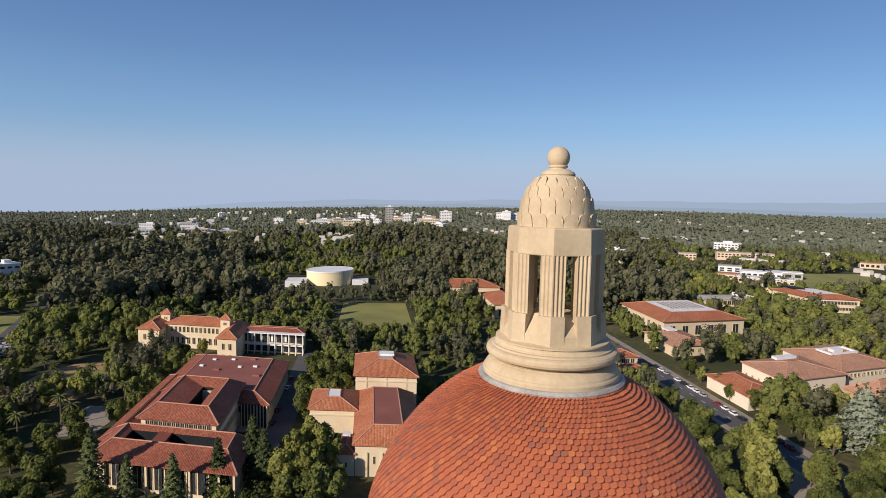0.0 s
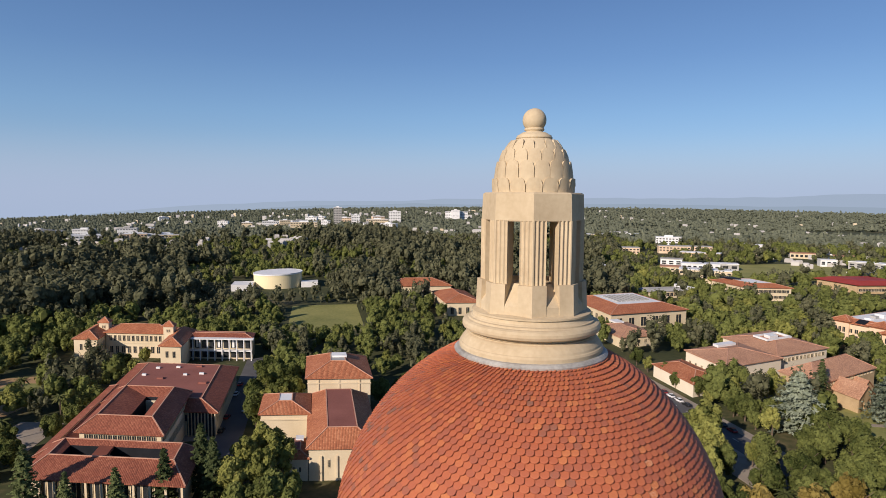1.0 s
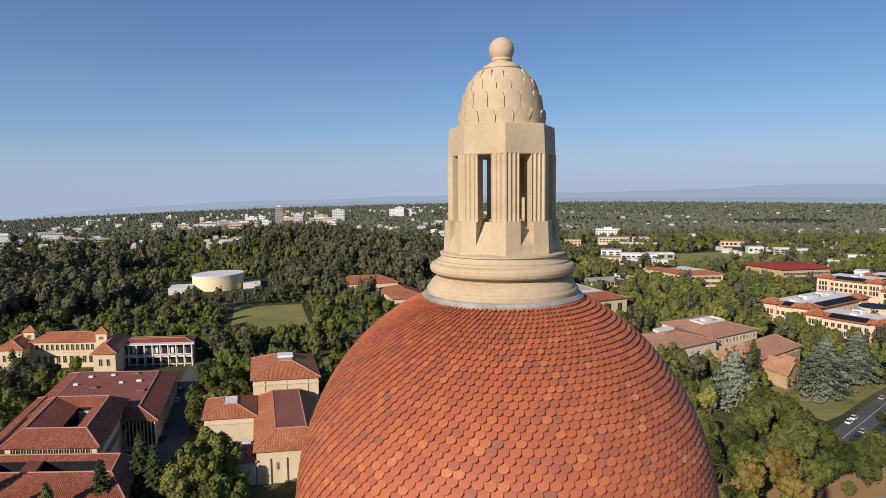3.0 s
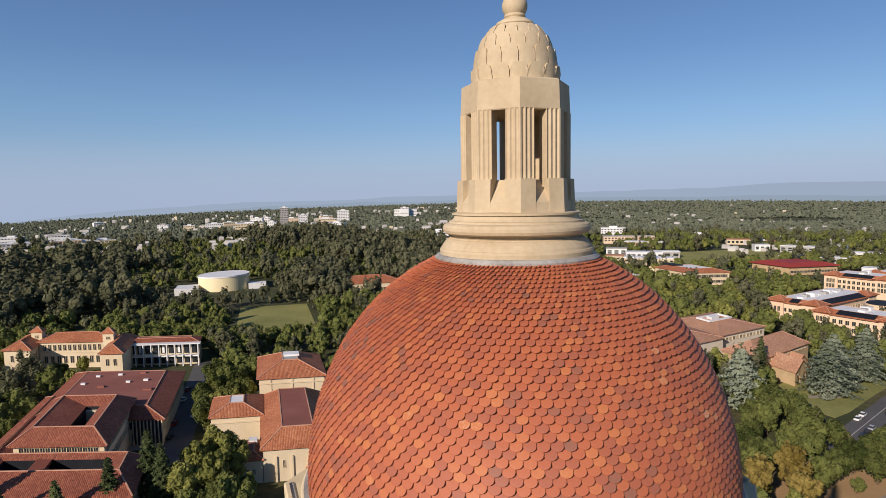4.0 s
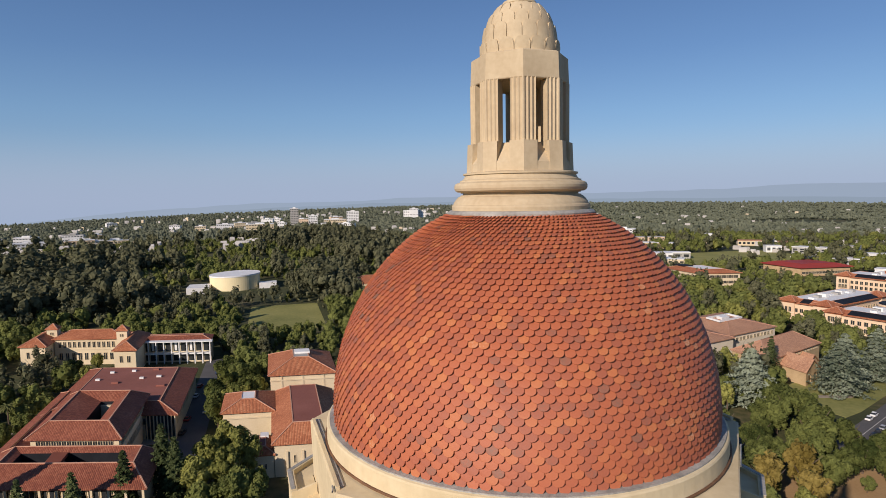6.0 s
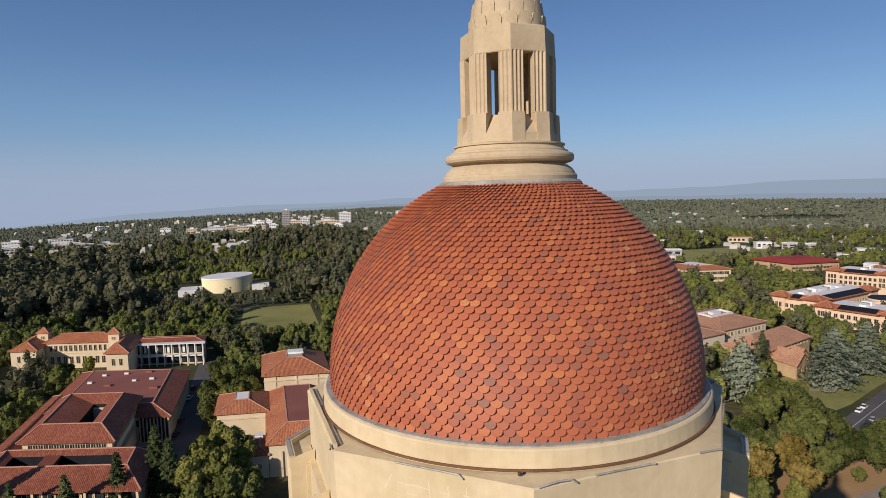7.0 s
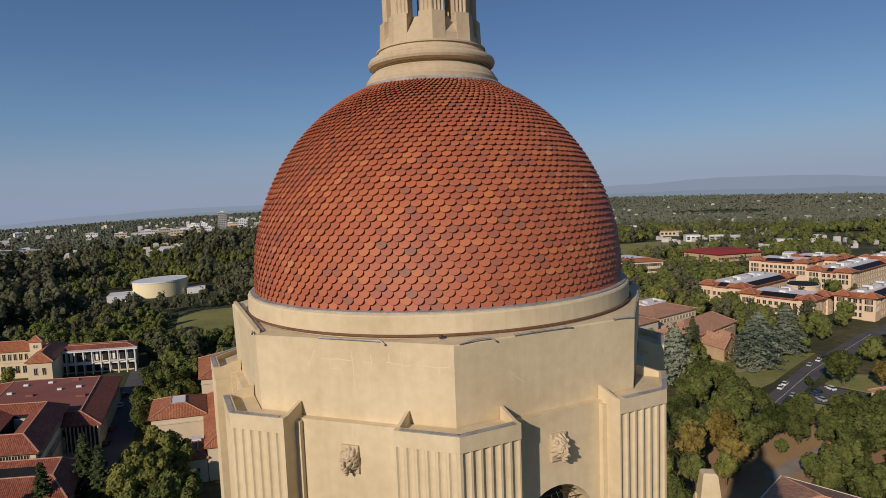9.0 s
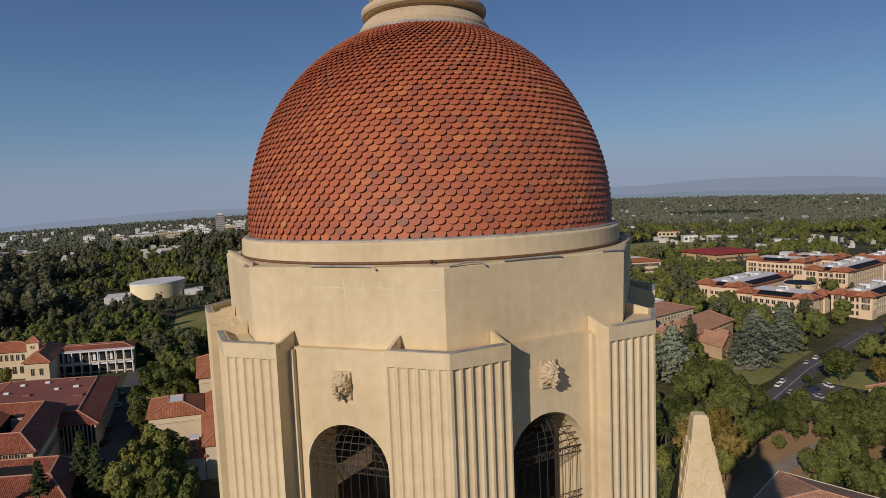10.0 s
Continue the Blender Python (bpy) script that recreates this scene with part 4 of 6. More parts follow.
def court_roof(parent, outer, ridge, inner, eave, top, low, mat, depth=12.0):
    """A ring of roof round an open court: outer eaves, a ridge line and inner eaves, and the court's walls."""
    lines = []
    for (x0, x1, y0, y1), z in ((outer, eave - 0.35), (outer, eave), (ridge, top), (inner, low), (inner, low - depth)):
        lines.append([(*sk(x, y), z) for x, y in ((x0, y0), (x1, y0), (x1, y1), (x0, y1))])
    verts = [p for line in lines for p in line]
    faces = [(4 * k + i, 4 * k + (i + 1) % 4, 4 * k + 4 + (i + 1) % 4, 4 * k + 4 + i) for k in range(3) for i in range(4)]
    mesh = bpy.data.meshes.new("roof")
    mesh.from_pydata(verts, [], faces)
    uv = mesh.uv_layers.new(name="UVMap")
    for p in mesh.polygons:
        for k, v in zip(p.loop_indices, p.vertices):
            x, y, z = verts[v]
            uv.data[k].uv = (x if p.index % 2 == 0 else y, y if p.index % 2 == 0 else x)
    mesh.materials.append(mat)
    ob = link("roof", mesh, None, parent)
    bm = bmesh.new()
    for i in range(4):
        for p, q in ((lines[1][i], lines[2][i]), (lines[2][i], lines[2][(i + 1) % 4])):
            p, q = Vector(p), Vector(q)
            m = Matrix.Translation(p) @ (q - p).to_track_quat("X", "Z").to_matrix().to_4x4()
            box(bm, 0, (q - p).length, -0.16, 0.16, -0.06, 0.14, m)
    part("ridge_tiles", bm, RIDGE if mat in (ROOF, ROOF_DARK, ROOF_TAN) else mat, ob)
    # court walls in the near-black panel material, standing in for deep shade
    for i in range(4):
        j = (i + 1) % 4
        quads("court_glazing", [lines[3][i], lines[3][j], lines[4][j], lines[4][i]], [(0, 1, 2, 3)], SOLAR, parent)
    quads("court_floor", lines[4], [(0, 1, 2, 3)], ROOF_FLAT, parent)


# The long courtyard hall, its inner pavilion open in the middle.
h = building("courtyard_hall", "long red-roofed hall round courtyards with a flat-topped rear wing", "building", -59, 200, [(-27, 23, -54, 74)], -0.30)
block(h, -23, 19, 4, 58, 9, 11.5, 1.2, 7, mat=ROOF_DARK, wall=WALL, win=[("s", 12, 5.2, 1.8, 2.2), ("e", 14, 4.5, 1.6, 2.4)])
for k in range(9):
    slab(h, "column", 9.6 + k * 1.15, 9.95 + k * 1.15, 3.0, 3.5, -0.5, 8.7, WALL)
for x, y, w in ((-12, 44, 1.6), (-4, 46, 1.6), (4, 48, 2.2), (7, 38, 1.8), (-8, 30, 2.4), (9, 26, 3.0), (-15, 34, 1.6), (1, 36, 1.5)):
    slab(h, "skylight", x, x + w, y, y + w * 0.7, 11.4, 12.1, WHITE if w < 2 else ROOF_FLAT)
slab(h, "wall", -16.3, 8.3, -26.6, -15.8, -0.5, 12.8, WALL)
slab(h, "wall", -16.3, 8.3, 1.3, 11.5, -0.5, 12.8, WALL)
slab(h, "wall", -16.3, -6.8, -15.75, 1.25, -0.5, 12.8, WALL)
slab(h, "wall", 0.5, 8.3, -15.75, 1.25, -0.5, 12.8, WALL)
for side, n, z, w, tall in (("s", 15, 10.0, 1.3, 1.9), ("e", 18, 9.6, 1.5, 2.2), ("e", 18, 5.0, 1.5, 2.6)):
    windows(h, -16.3, 8.3, -26.6, 11.5, side, n, z, w, tall)
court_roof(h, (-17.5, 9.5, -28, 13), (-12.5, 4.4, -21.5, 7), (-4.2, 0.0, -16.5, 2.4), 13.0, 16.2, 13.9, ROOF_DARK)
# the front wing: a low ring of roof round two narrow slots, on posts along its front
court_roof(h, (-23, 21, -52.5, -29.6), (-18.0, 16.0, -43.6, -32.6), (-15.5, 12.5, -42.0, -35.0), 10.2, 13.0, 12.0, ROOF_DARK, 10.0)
slab(h, "link_roof", -7.0, -3.0, -41.9, -35.1, 11.4, 12.3, ROOF_DARK)
slab(h, "wall", -21.5, 19.5, -47.8, -42.3, -0.5, 9.9, WALL)
slab(h, "wall", -21.5, 19.5, -34.8, -30.8, -0.5, 9.9, WALL)
slab(h, "wall", -21.5, -15.8, -42.2, -34.9, -0.5, 9.9, WALL)
slab(h, "wall", 12.8, 19.5, -42.2, -34.9, -0.5, 9.9, WALL)
windows(h, -21.5, 19.5, -47.8, -42.3, "s", 12, 1.0, 2.6, 7.2)
for k in range(11):
    slab(h, "column", -21.8 + k * 4.13, -21.2 + k * 4.13, -51.6, -51.0, -0.5, 9.9, WALL)
# dark glass sheet behind the columns, standing in for the deep loggia's shade
slab(h, "loggia", 9.2, 18.9, 3.75, 4.1, 0.2, 8.3, GLASS)
block(h, -26, -18, -34, 30, 8, 10, 1.0, mat=ROOF_DARK, wall=WALL)

h = building("hipped_hall", "tall cream hall with a hipped red tile roof", "building", 2.5, 221, [(-13, 13, -16, 17)], -0.15)
block(h, -11.5, 11.5, -14, 15, 16, 20, 0.9, 9.6, flat=ROOF_GREY)
slab(h, "roof_light", -2.2, 3.5, -0.5, 4.5, 19.9, 20.7, WHITE)
for x in (-7.5, 0, 7.5):
    slab(h, "pilaster", x - 0.25, x + 0.25, -14.25, -13.9, 9, 15.6, WALL)
slab(h, "cornice", -11.7, 11.7, -14.3, -13.9, 13.6, 14.0, WALL)
h = building("centre_hall", "cream hall with a flat-topped red tile roof and low wings", "building", 2, 180, [(-28, 12, -24, 26)], -0.15)
block(h, -10, 10, -22, 25, 10, 14, 0.8, 6.4, win=[("s", 2, 4.0, 0.6, 2.2)])
block(h, -26, -10.4, 4, 23, 11, 13.4, 0.8, 6.4, flat=WHITE)
slab(h, "cornice", -26.2, -10.4, 3.7, 4.0, 8.6, 9.0, WALL)
block(h, -16.5, -10.2, -22, -9, 7, 8.6, 0.5, 2.8, win=[("s", 2, 2.6, 0.6, 1.6)])
slab(h, "roof_light", -14, -11.6, -13, -10, 8.3, 9.0, WHITE)
block(h, 2, 9, -27, -22.2, 3.6, 5.0, 0.4)
for x in (-6.5, -2.0, 2.6):
    slab(h, "buttress", x - 0.3, x + 0.3, -22.5, -21.9, 0, 7.5, WALL)

h = building("glazed_hall", "modern hall with white columns before a glazed front", "building", -54.5, 304, [(-19, 19, -30, 12)], -0.25)
block(h, -16.5, 16.5, -2, 9, 11, 12.6, 0.6, 4.6, mat=ROOF_DARK, flat=ROOF_FLAT)
slab(h, "canopy", -17.5, 17.5, -5.6, -1.6, 10.7, 11.15, WHITE)
for k in range(10):
    x = -16.3 + k * 3.62
    slab(h, "column", x - 0.24, x + 0.24, -5.5, -4.9, -0.5, 10.6, WHITE)
for k in range(9):
    x = -16.0 + k * 3.62
    slab(h, "pane", x + 0.1, x + 3.1, -2.2, -1.95, 5.6, 10.2, GLASS)
    slab(h, "pane", x + 0.1, x + 3.1, -2.2, -1.95, 0.8, 4.2, GLASS)
    if k in (1, 4, 6):
        slab(h, "blind", x + 0.8, x + 1.9, -2.3, -2.2, 6.0, 10.0, WHITE)
slab(h, "balcony", -16.5, 16.5, -4.8, -2.0, 4.5, 5.1, WHITE)
h = building("arcaded_hall", "old cream hall with twin corner towers and a red tile roof", "building", -96, 315, [(-30, 28, -32, 22)], -0.28)
block(h, -16, 17, -3, 11, 13, 16.2, win=[("s", 13, 8.6, 1.3, 2.8), ("s", 10, 2.4, 1.7, 3.4)])
slab(h, "string_course", -16.2, 17.2, -3.2, -2.95, 7.4, 7.8, WALL)
block(h, -28, -16.4, -14, 15, 12, 15, win=[("s", 2, 6.2, 1.4, 3.0), ("s", 2, 1.5, 1.2, 2.2), ("e", 6, 7.0, 1.2, 2.2)])
block(h, 17.4, 27, -24, 10, 12, 15, win=[("s", 2, 6.2, 1.4, 3.0), ("s", 2, 1.5, 1.2, 2.2), ("w", 5, 7.0, 1.2, 2.2)])
block(h, -21, -16, 2, 7, 17, 19.4, 0.6, win=[("s", 2, 13.8, 0.7, 1.4)])
block(h, 14, 19, -4, 1, 17, 19.4, 0.6, win=[("s", 2, 13.8, 0.7, 1.4)])

FOOT.append((-82, 0, 480, 590))
hall = thing("concert_hall", at_grid(-41, 553), "round cream concert hall with a pale sloping rim", "building")
bm = bmesh.new()
rings_1 = lathe(bm, [(21.4, -0.5), (21.8, 12.2)], 72)
for v in rings_1[1]:
    v.co.z += 0.05 * v.co.x * 0.5
part("wall", bm, WALL_YELLOW, hall)
bm = bmesh.new()
rings_1 = lathe(bm, [(22.1, 12.0), (22.1, 13.2), (21.5, 13.2), (21.0, 13.0)], 72)
for ring in rings_1:
    for v in ring:
        v.co.z += 0.05 * v.co.x * 0.5
part("roof", bm, WHITE, hall)
for x0, x1, y0, y1, z in ((-38, -20, -28, -4, 5.5), (21, 36, -14, -2, 5.0)):
    bm = bmesh.new()
    box(bm, x0, x1, y0, y1, -0.5, z)
    part("foyer", bm, WHITE, hall, "low white foyer roof")

h = building("quad_wing", "low cream wing with a red tile roof", "building", 80, 482, [(-25, 25, -45, 17)], -0.1)
block(h, -26, 24, -13, 14, 9.5, 14.5, win=[("s", 10, 2, 2.0, 3.6)])
h = building("quad_wing", "low cream wing with a red tile roof and tall windows", "building", 95, 412, [(-14, 14, -58, 30)], -0.1)
block(h, -12, 13, -24, 26, 9.5, 13.8, win=[("w", 10, 1, 2.2, 4.8), ("s", 4, 1, 2.2, 4.8)])

h = building("skylight_hall", "broad hall with a red tile skirt round a white roof light", "building", 207, 364, [(-34, 34, -44, 35)], 0.12)
block(h, -30, 28, -32, 30, 10, 13.4, 1.2, 13, flat=WHITE, win=[("s", 6, 1.0, 4.0, 5.8), ("w", 8, 1.0, 3.0, 5.8)])
for k in range(7):
    slab(h, "roof_light", -14 + k * 3.8, -11.5 + k * 3.8, -12, 10, 13.3, 14.1, ROOF_GREY)
h = building("low_hall", "low red-roofed hall among trees", "building", 172, 304, [(-14, 14, -24, 18)], 0.1)
block(h, -12, 12, -18, 16, 6, 8.8, mat=ROOF_TAN, win=[("s", 5, 2, 1.5, 2)])
slab(h, "roof_light", -2, 4, 6, 14, 8.2, 9.0, WHITE)
h = building("corner_pavilion", "small cream pavilion with a red tile roof at a street corner", "building", 122, 264, [(-8, 7, -16, 8)], 0.0)
block(h, -5, 5, -6, 6, 8, 10, mat=ROOF, win=[("s", 3, 4.5, 1.8, 2.4), ("e", 3, 4.5, 1.8, 2.4)])
block(h, -5, 5, -13, -7.2, 4.2, 5.4, mat=ROOF, win=[("s", 3, 1, 1.8, 2.2)])

h = building("museum_hall", "cream museum hall with faded red roofs and roof lights", "building", 205, 235, [(-55, 40, -26, 28)], 0.24)
block(h, 0, 36, -14, 24, 10.5, 13.2, 0.8, 13, wall=WALL_PALE, mat=ROOF_TAN, flat=ROOF_TAN, win=[("s", 12, 7.0, 1.6, 1.6), ("w", 10, 7.0, 1.6, 1.6)])
for x0, x1, y0, y1 in ((8, 26, 0, 1.0), (8, 26, 9, 10), (8, 9, 1, 9), (25, 26, 1, 9)):
    slab(h, "roof_monitor", x0, x1, y0, y1, 13.1, 14.0, WHITE)
slab(h, "roof_monitor", 13, 19, 3, 7, 13.1, 14.6, WHITE)
block(h, -36, -0.6, -17, 12, 10.4, 13.4, 0.8, mat=ROOF_TAN, wall=WALL_PALE, win=[("s", 1, 0.5, 4.0, 5.0), ("w", 6, 4.5, 1.2, 1.6)])
slab(h, "roof_light", -22, -10, 4, 8, 12.0, 13.2, WHITE)
block(h, -56, -38.6, -18, 12, 6, 8.6, 0.8, mat=ROOF, wall=WALL_PALE, win=[("s", 4, 2, 1.2, 2)])
h = building("stone_chapel", "brown sandstone chapel with a steep faded roof and arched porch", "building", 206, 190, [(-26, 36, -50, 22)], 0.34)
block(h, -16, 30, -1, 18, 9.5, 14.5, 0.7, wall=WALL_STONE, mat=ROOF_TAN, win=[("s", 16, 7.6, 1.3, 1.2)])
gabled(h, -4.5, 6.5, -14, -1.2, 6.2, 10.2, WALL_STONE, ROOF_TAN)
gabled(h, 10.5, 17.5, -7, -1.2, 5.2, 8.0, WALL_STONE, ROOF_TAN)

SCHOOL_TURN = radians(14)


def school_block(u0, u1, v0, v1, e):
    """A hipped block in the school's own axes (u along its wings, v across), with corner pavilions and panels."""
    u, v, wa, wb = (u0 + u1) / 2, (v0 + v1) / 2, u1 - u0, v1 - v0
    c, d = math.cos(SCHOOL_TURN), math.sin(SCHOOL_TURN)
    a, b = u * c - v * d, u * d + v * c
    SKEW[0] = 0.0
    ra, rb = (wa * c + wb * d) / 2 + 1, (wa * d + wb * c) / 2 + 1
    FOOT.append((a - ra, a + ra, b - rb - 10, b + rb))
    h = thing("school_block", at_grid(a, b, 0.0, SCHOOL_TURN), "buff school block with red tile skirt and dark solar panels", "building", "school blocks")
    x, y = wa / 2, wb / 2
    floors = [z for z in (1.4, 5.2, 9.0, 12.6) if z + 2.6 < e]
    block(h, -x, x, -y, y, e, e + 2.2, 1.3, 5.6, wall=WALL_PINK, mat=ROOF, flat=WHITE,
          win=[(side, int(n / 3.4), z, 1.9, 2.3) for z in floors for side, n in (("s", wa), ("w", wb))])
    # corner pavilions stand proud under hipped roofs of their own
    p = min(10.0, 0.36 * min(wa, wb))
    for px, py in ((-x - 1.0, -y - 1.0), (x - p + 1.0, -y - 1.0), (-x - 1.0, y - p + 1.0)):
        block(h, px, px + p, py, py + p, e + 0.9, e + 3.6, 1.3, wall=WALL_PINK, mat=ROOF, win=[(side, 3, z, 1.5, 2.9) for z in floors[-2:] for side in ("s", "w")])
        slab(h, "string_course", px - 0.15, px + p + 0.15, py - 0.15, py + p + 0.15, floors[-1] - 0.75, floors[-1] - 0.4, WALL_PALE)
    # panels along the slopes that face the sun
    for along, half, out in (("x", x, -y), ("y", y, -x)):
        n = max(1, int((2 * half - 2 * p) / 14))
        for k in range(n):
            l0 = -half + p + 1.5 + k * (2 * half - 2 * p - 3) / n
            l1 = l0 + (2 * half - 2 * p - 3) / n - 0.5
            if l1 - l0 < 3:
                continue
            verts = []
            for w, z in ((out - 0.6, e + 0.42), (out + 3.9, e + 2.18)):
                verts += [(l, w, z) if along == "x" else (w, l, z) for l in (l0, l1)]
            verts += [(q[0], q[1], q[2] + 0.16) for q in verts]
            faces = [(1, 0, 2, 3), (4, 5, 7, 6), (0, 1, 5, 4), (1, 3, 7, 5), (3, 2, 6, 7), (2, 0, 4, 6)]
            quads("solar_panel", verts, faces if along == "x" else [f[::-1] for f in faces], SOLAR, h, "dark blue-black solar panel")
    # plant and ducts on the flat top
    for k in range(max(2, int(wa / 8))):
        px = -x + 7 + k * (wa - 14) / max(2, int(wa / 8))
        slab(h, "plant_room", px, px + 3.6, -1.8 + 0.9 * (k % 2), 1.6 + 0.9 * (k % 3), e + 2.1, e + 3.2 + 0.5 * (k % 3), (WHITE, ROOF_GREY, WHITE)[k % 3])
    return h


for u0, u1, v0, v1, e in ((360, 428, 174, 203, 11), (350, 374, 130, 170, 10), (365, 425, 106, 124, 12), (480, 506, 187, 229, 14), (452, 528, 148, 174, 13), (510, 538, 178, 214, 14), (534, 590, 148, 170, 14)):
    school_block(u0, u1, v0, v1, e)
ro = thing("rotunda", at_grid(352, 250), "round buff pavilion with a dark roof", "building")
FOOT.append((340, 368, 226, 262))
bm = bmesh.new()
lathe(bm, [(9.8, -0.5), (9.8, 10.0), (10.2, 10.0), (10.2, 10.9), (9.2, 10.9)], 40)
part("wall", bm, WALL_PINK, ro)
bm = bmesh.new()
lathe(bm, [(9.1, 10.85), (8.4, 11.6)], 40)
part("roof", bm, SOLAR, ro)

h = building("gymnasium", "long low building with a dark red metal roof", "building", 490, 440, [(-36, 36, -62, 28)], -0.15)
block(h, -26, 24, -22, 22, 8, 10.6, 2.0, 9, wall=WALL_STONE, mat=ROOF_RED, flat=ROOF_RED, win=[("s", 16, 2, 3.5, 2.2)])
h = building("office_hall", "cream office hall with a red tile skirt and white roof", "building", 356, 428, [(-24, 24, -62, 36)], -0.3)
block(h, -16, 18, -24, 20, 11, 13.6, 1.2, 9, flat=WHITE, win=[("s", 16, 6.6, 1.8, 2.4), ("s", 16, 2, 1.8, 2.2), ("w", 14, 6, 1.6, 2.4)])
slab(h, "roof_light", -10, -2, 4, 18, 13.5, 14.6, SOLAR)
SKEW[0] = 0.0
FOOT.append((92, 134, 36, 84))
h = thing("cloister_hall", at_grid(117.7, 81.4, 0.0, radians(22)), "faded tile-roofed hall with pale mortared ridges below the tower", "building", "campus buildings")
block(h, -21, -1, -45, -1, 8, 11.4, 1.0, mat=ROOF_TAN, wall=WALL, win=[("w", 12, 3.4, 1.3, 2.4)])
for x0, x1, y0, y1 in ((-22.2, 0.2, 0.0, 0.25), (0.0, 0.25, -46, 0.0)):
    slab(h, "gutter", x0, x1, y0, y1, 7.75, 8.08, WALL_PALE)
h = building("garden_house", "small cream house with a brown tile roof", "building", 205.5, 106, [(-8, 10, -8, 8)], 0.0)
block(h, -6, 9, -6, 6, 6.5, 9.2, 0.8, mat=ROOF_TAN, win=[("s", 2, 1, 1.6, 2.4), ("w", 2, 1, 1.6, 2.4)])
h = building("glass_halls", "pale halls with curved white roofs beside a pool", "building", 290, 440, [(-30, 22, -24, 20)], 0.0)
block(h, -26, 14, -10, 8, 6, 7.2, 0.8, 5, mat=ROOF_GREY, flat=ROOF_GREY, win=[("s", 10, 1.5, 3.0, 3.0)])
for k in range(3):
    slab(h, "curved_roof", 8 + k * 4, 10.5 + k * 4, -12 + k * 2, 6 + k * 2, 5 + k * 1.5, 9.5 - k, WHITE)


# ---- streets, lawns and cars ----
def patch(name, outline, mat, z, label, category="", kind="structure", edge=0.0):
    """A level sheet on the ground over an outline on the grid; edge: the height of its kerb."""
    pts = [at_grid(a, b).translation for a, b in outline]
    bm = bmesh.new()
    prism(bm, [(p.x, p.y) for p in pts], -0.3, z)
    return tagged(part(name, bm, mat), label, category or name, kind=kind)


def rect(a0, a1, b0, b1):
    return [(a0, b0), (a1, b0), (a1, b1), (a0, b1)]


patch("pavement", rect(128.5, 145.5, 128, 520), PAVING, 0.12, "pale concrete pavement along the long street")
patch("road", rect(131, 141.5, 122, 520), ASPHALT, 0.13, "grey asphalt street lined with parked cars")
STREET = [(146, 112.6), (173, 124), (222, 144.3), (299, 170), (460, 200), (460, 208.4), (298, 178.4), (220, 152.7), (171, 132.4), (146, 121)]
patch("road", STREET, ASPHALT, 0.08, "broad asphalt street with a painted centre line")
patch("road", rect(-40.5, -31, 170, 300), ASPHALT, 0.06, "narrow asphalt lane beside the courtyard hall")
patch("road", [(-170, 250), (-182, 250), (-255, 480), (-243, 480)], ASPHALT, 0.06, "asphalt drive through the trees")
patch("road", [(188, 127.5), (195, 114), (213, 121), (207, 135)], ASPHALT, 0.07, "small asphalt car park")
patch("pavement", rect(-52, -41, 196, 262), PAVING, 0.05, "pale paved forecourt")
patch("pavement", [(118, 128), (131, 128), (131, 150), (118, 150)], PAVING, 0.05, "pale paved crossing")
patch("pavement", [(128, 90), (160, 96), (158, 100), (128, 95)], PAVING, 0.07, "pale footpath over bare soil")
patch("ground_soil", [(100, 86), (170, 86), (176, 118), (100, 118)], SOIL, 0.02, "bare brown soil under trees", "ground")
patch("ground_soil", rect(30, 70, 600, 680), SOIL, 0.03, "bare open ground", "ground")
patch("lawn", rect(-24, 24, 358, 446), LAWN, 0.05, "dry green lawn among trees", "lawn")
patch("lawn", [(186, 152), (206, 163), (226, 170), (218, 182), (192, 178)], LAWN, 0.05, "green lawn before the chapel", "lawn")
patch("lawn", [(174, 119), (182, 125), (187, 125.5), (193, 114), (183, 109)], LAWN, 0.05, "green lawn by the car park", "lawn")
patch("lawn", [(210, 135.5), (228, 142), (238, 130), (224, 119), (214, 122)], LAWN, 0.05, "green lawn by the street", "lawn")
patch("lawn", [(-215, 290), (-196, 290), (-222, 400), (-250, 400)], LAWN, 0.05, "bright green lawn beside the drive", "lawn")
patch("ground_soil", [(-152, 238), (-124, 222), (-112, 262), (-128, 286), (-152, 284)], SOIL, 0.02, "dry garden ground among palms", "ground")
patch("lawn", [(-140, 262), (-122, 256), (-120, 272), (-138, 278)], LAWN, 0.05, "small dry garden lawn", "lawn")
patch("pavement", [(-116, 196), (-98, 196), (-96, 222), (-112, 226)], PAVING, 0.05, "pale paved yard beside the courtyard hall")
patch("lawn", [(186, 143.5), (196, 146), (222, 156.5), (246, 165), (238, 171), (206, 160), (184, 156)], LAWN, 0.035, "green lawn between the chapel drive and the street", "lawn")
patch("lawn", rect(380, 620, 500, 640), LAWN, 0.05, "broad green playing field", "lawn")
patch("lawn", rect(215, 300, 560, 640), LAWN, 0.05, "sports field with worn grass", "lawn")
patch("sports_field", rect(222, 292, 590, 636), SOIL_RED, 0.09, "red running track and field", "sports field")
patch("pavement", [(192, 163), (206, 158), (222, 164), (222, 167), (206, 161), (193, 166)], PAVING, 0.10, "curved pale drive before the chapel")

# Painted lines: dashes on the long street, edge lines on the broad one.
for k in range(30):
    b = 125 + k * 9
    bm = bmesh.new()
    box(bm, -0.09, 0.09, -1.6, 1.6, 0.125, 0.136)
    o = tagged(part("road_marking", bm, PAINT), "white painted dash on asphalt", "road marking", kind="structure")
    o.matrix_world = at_grid(136.3, b)
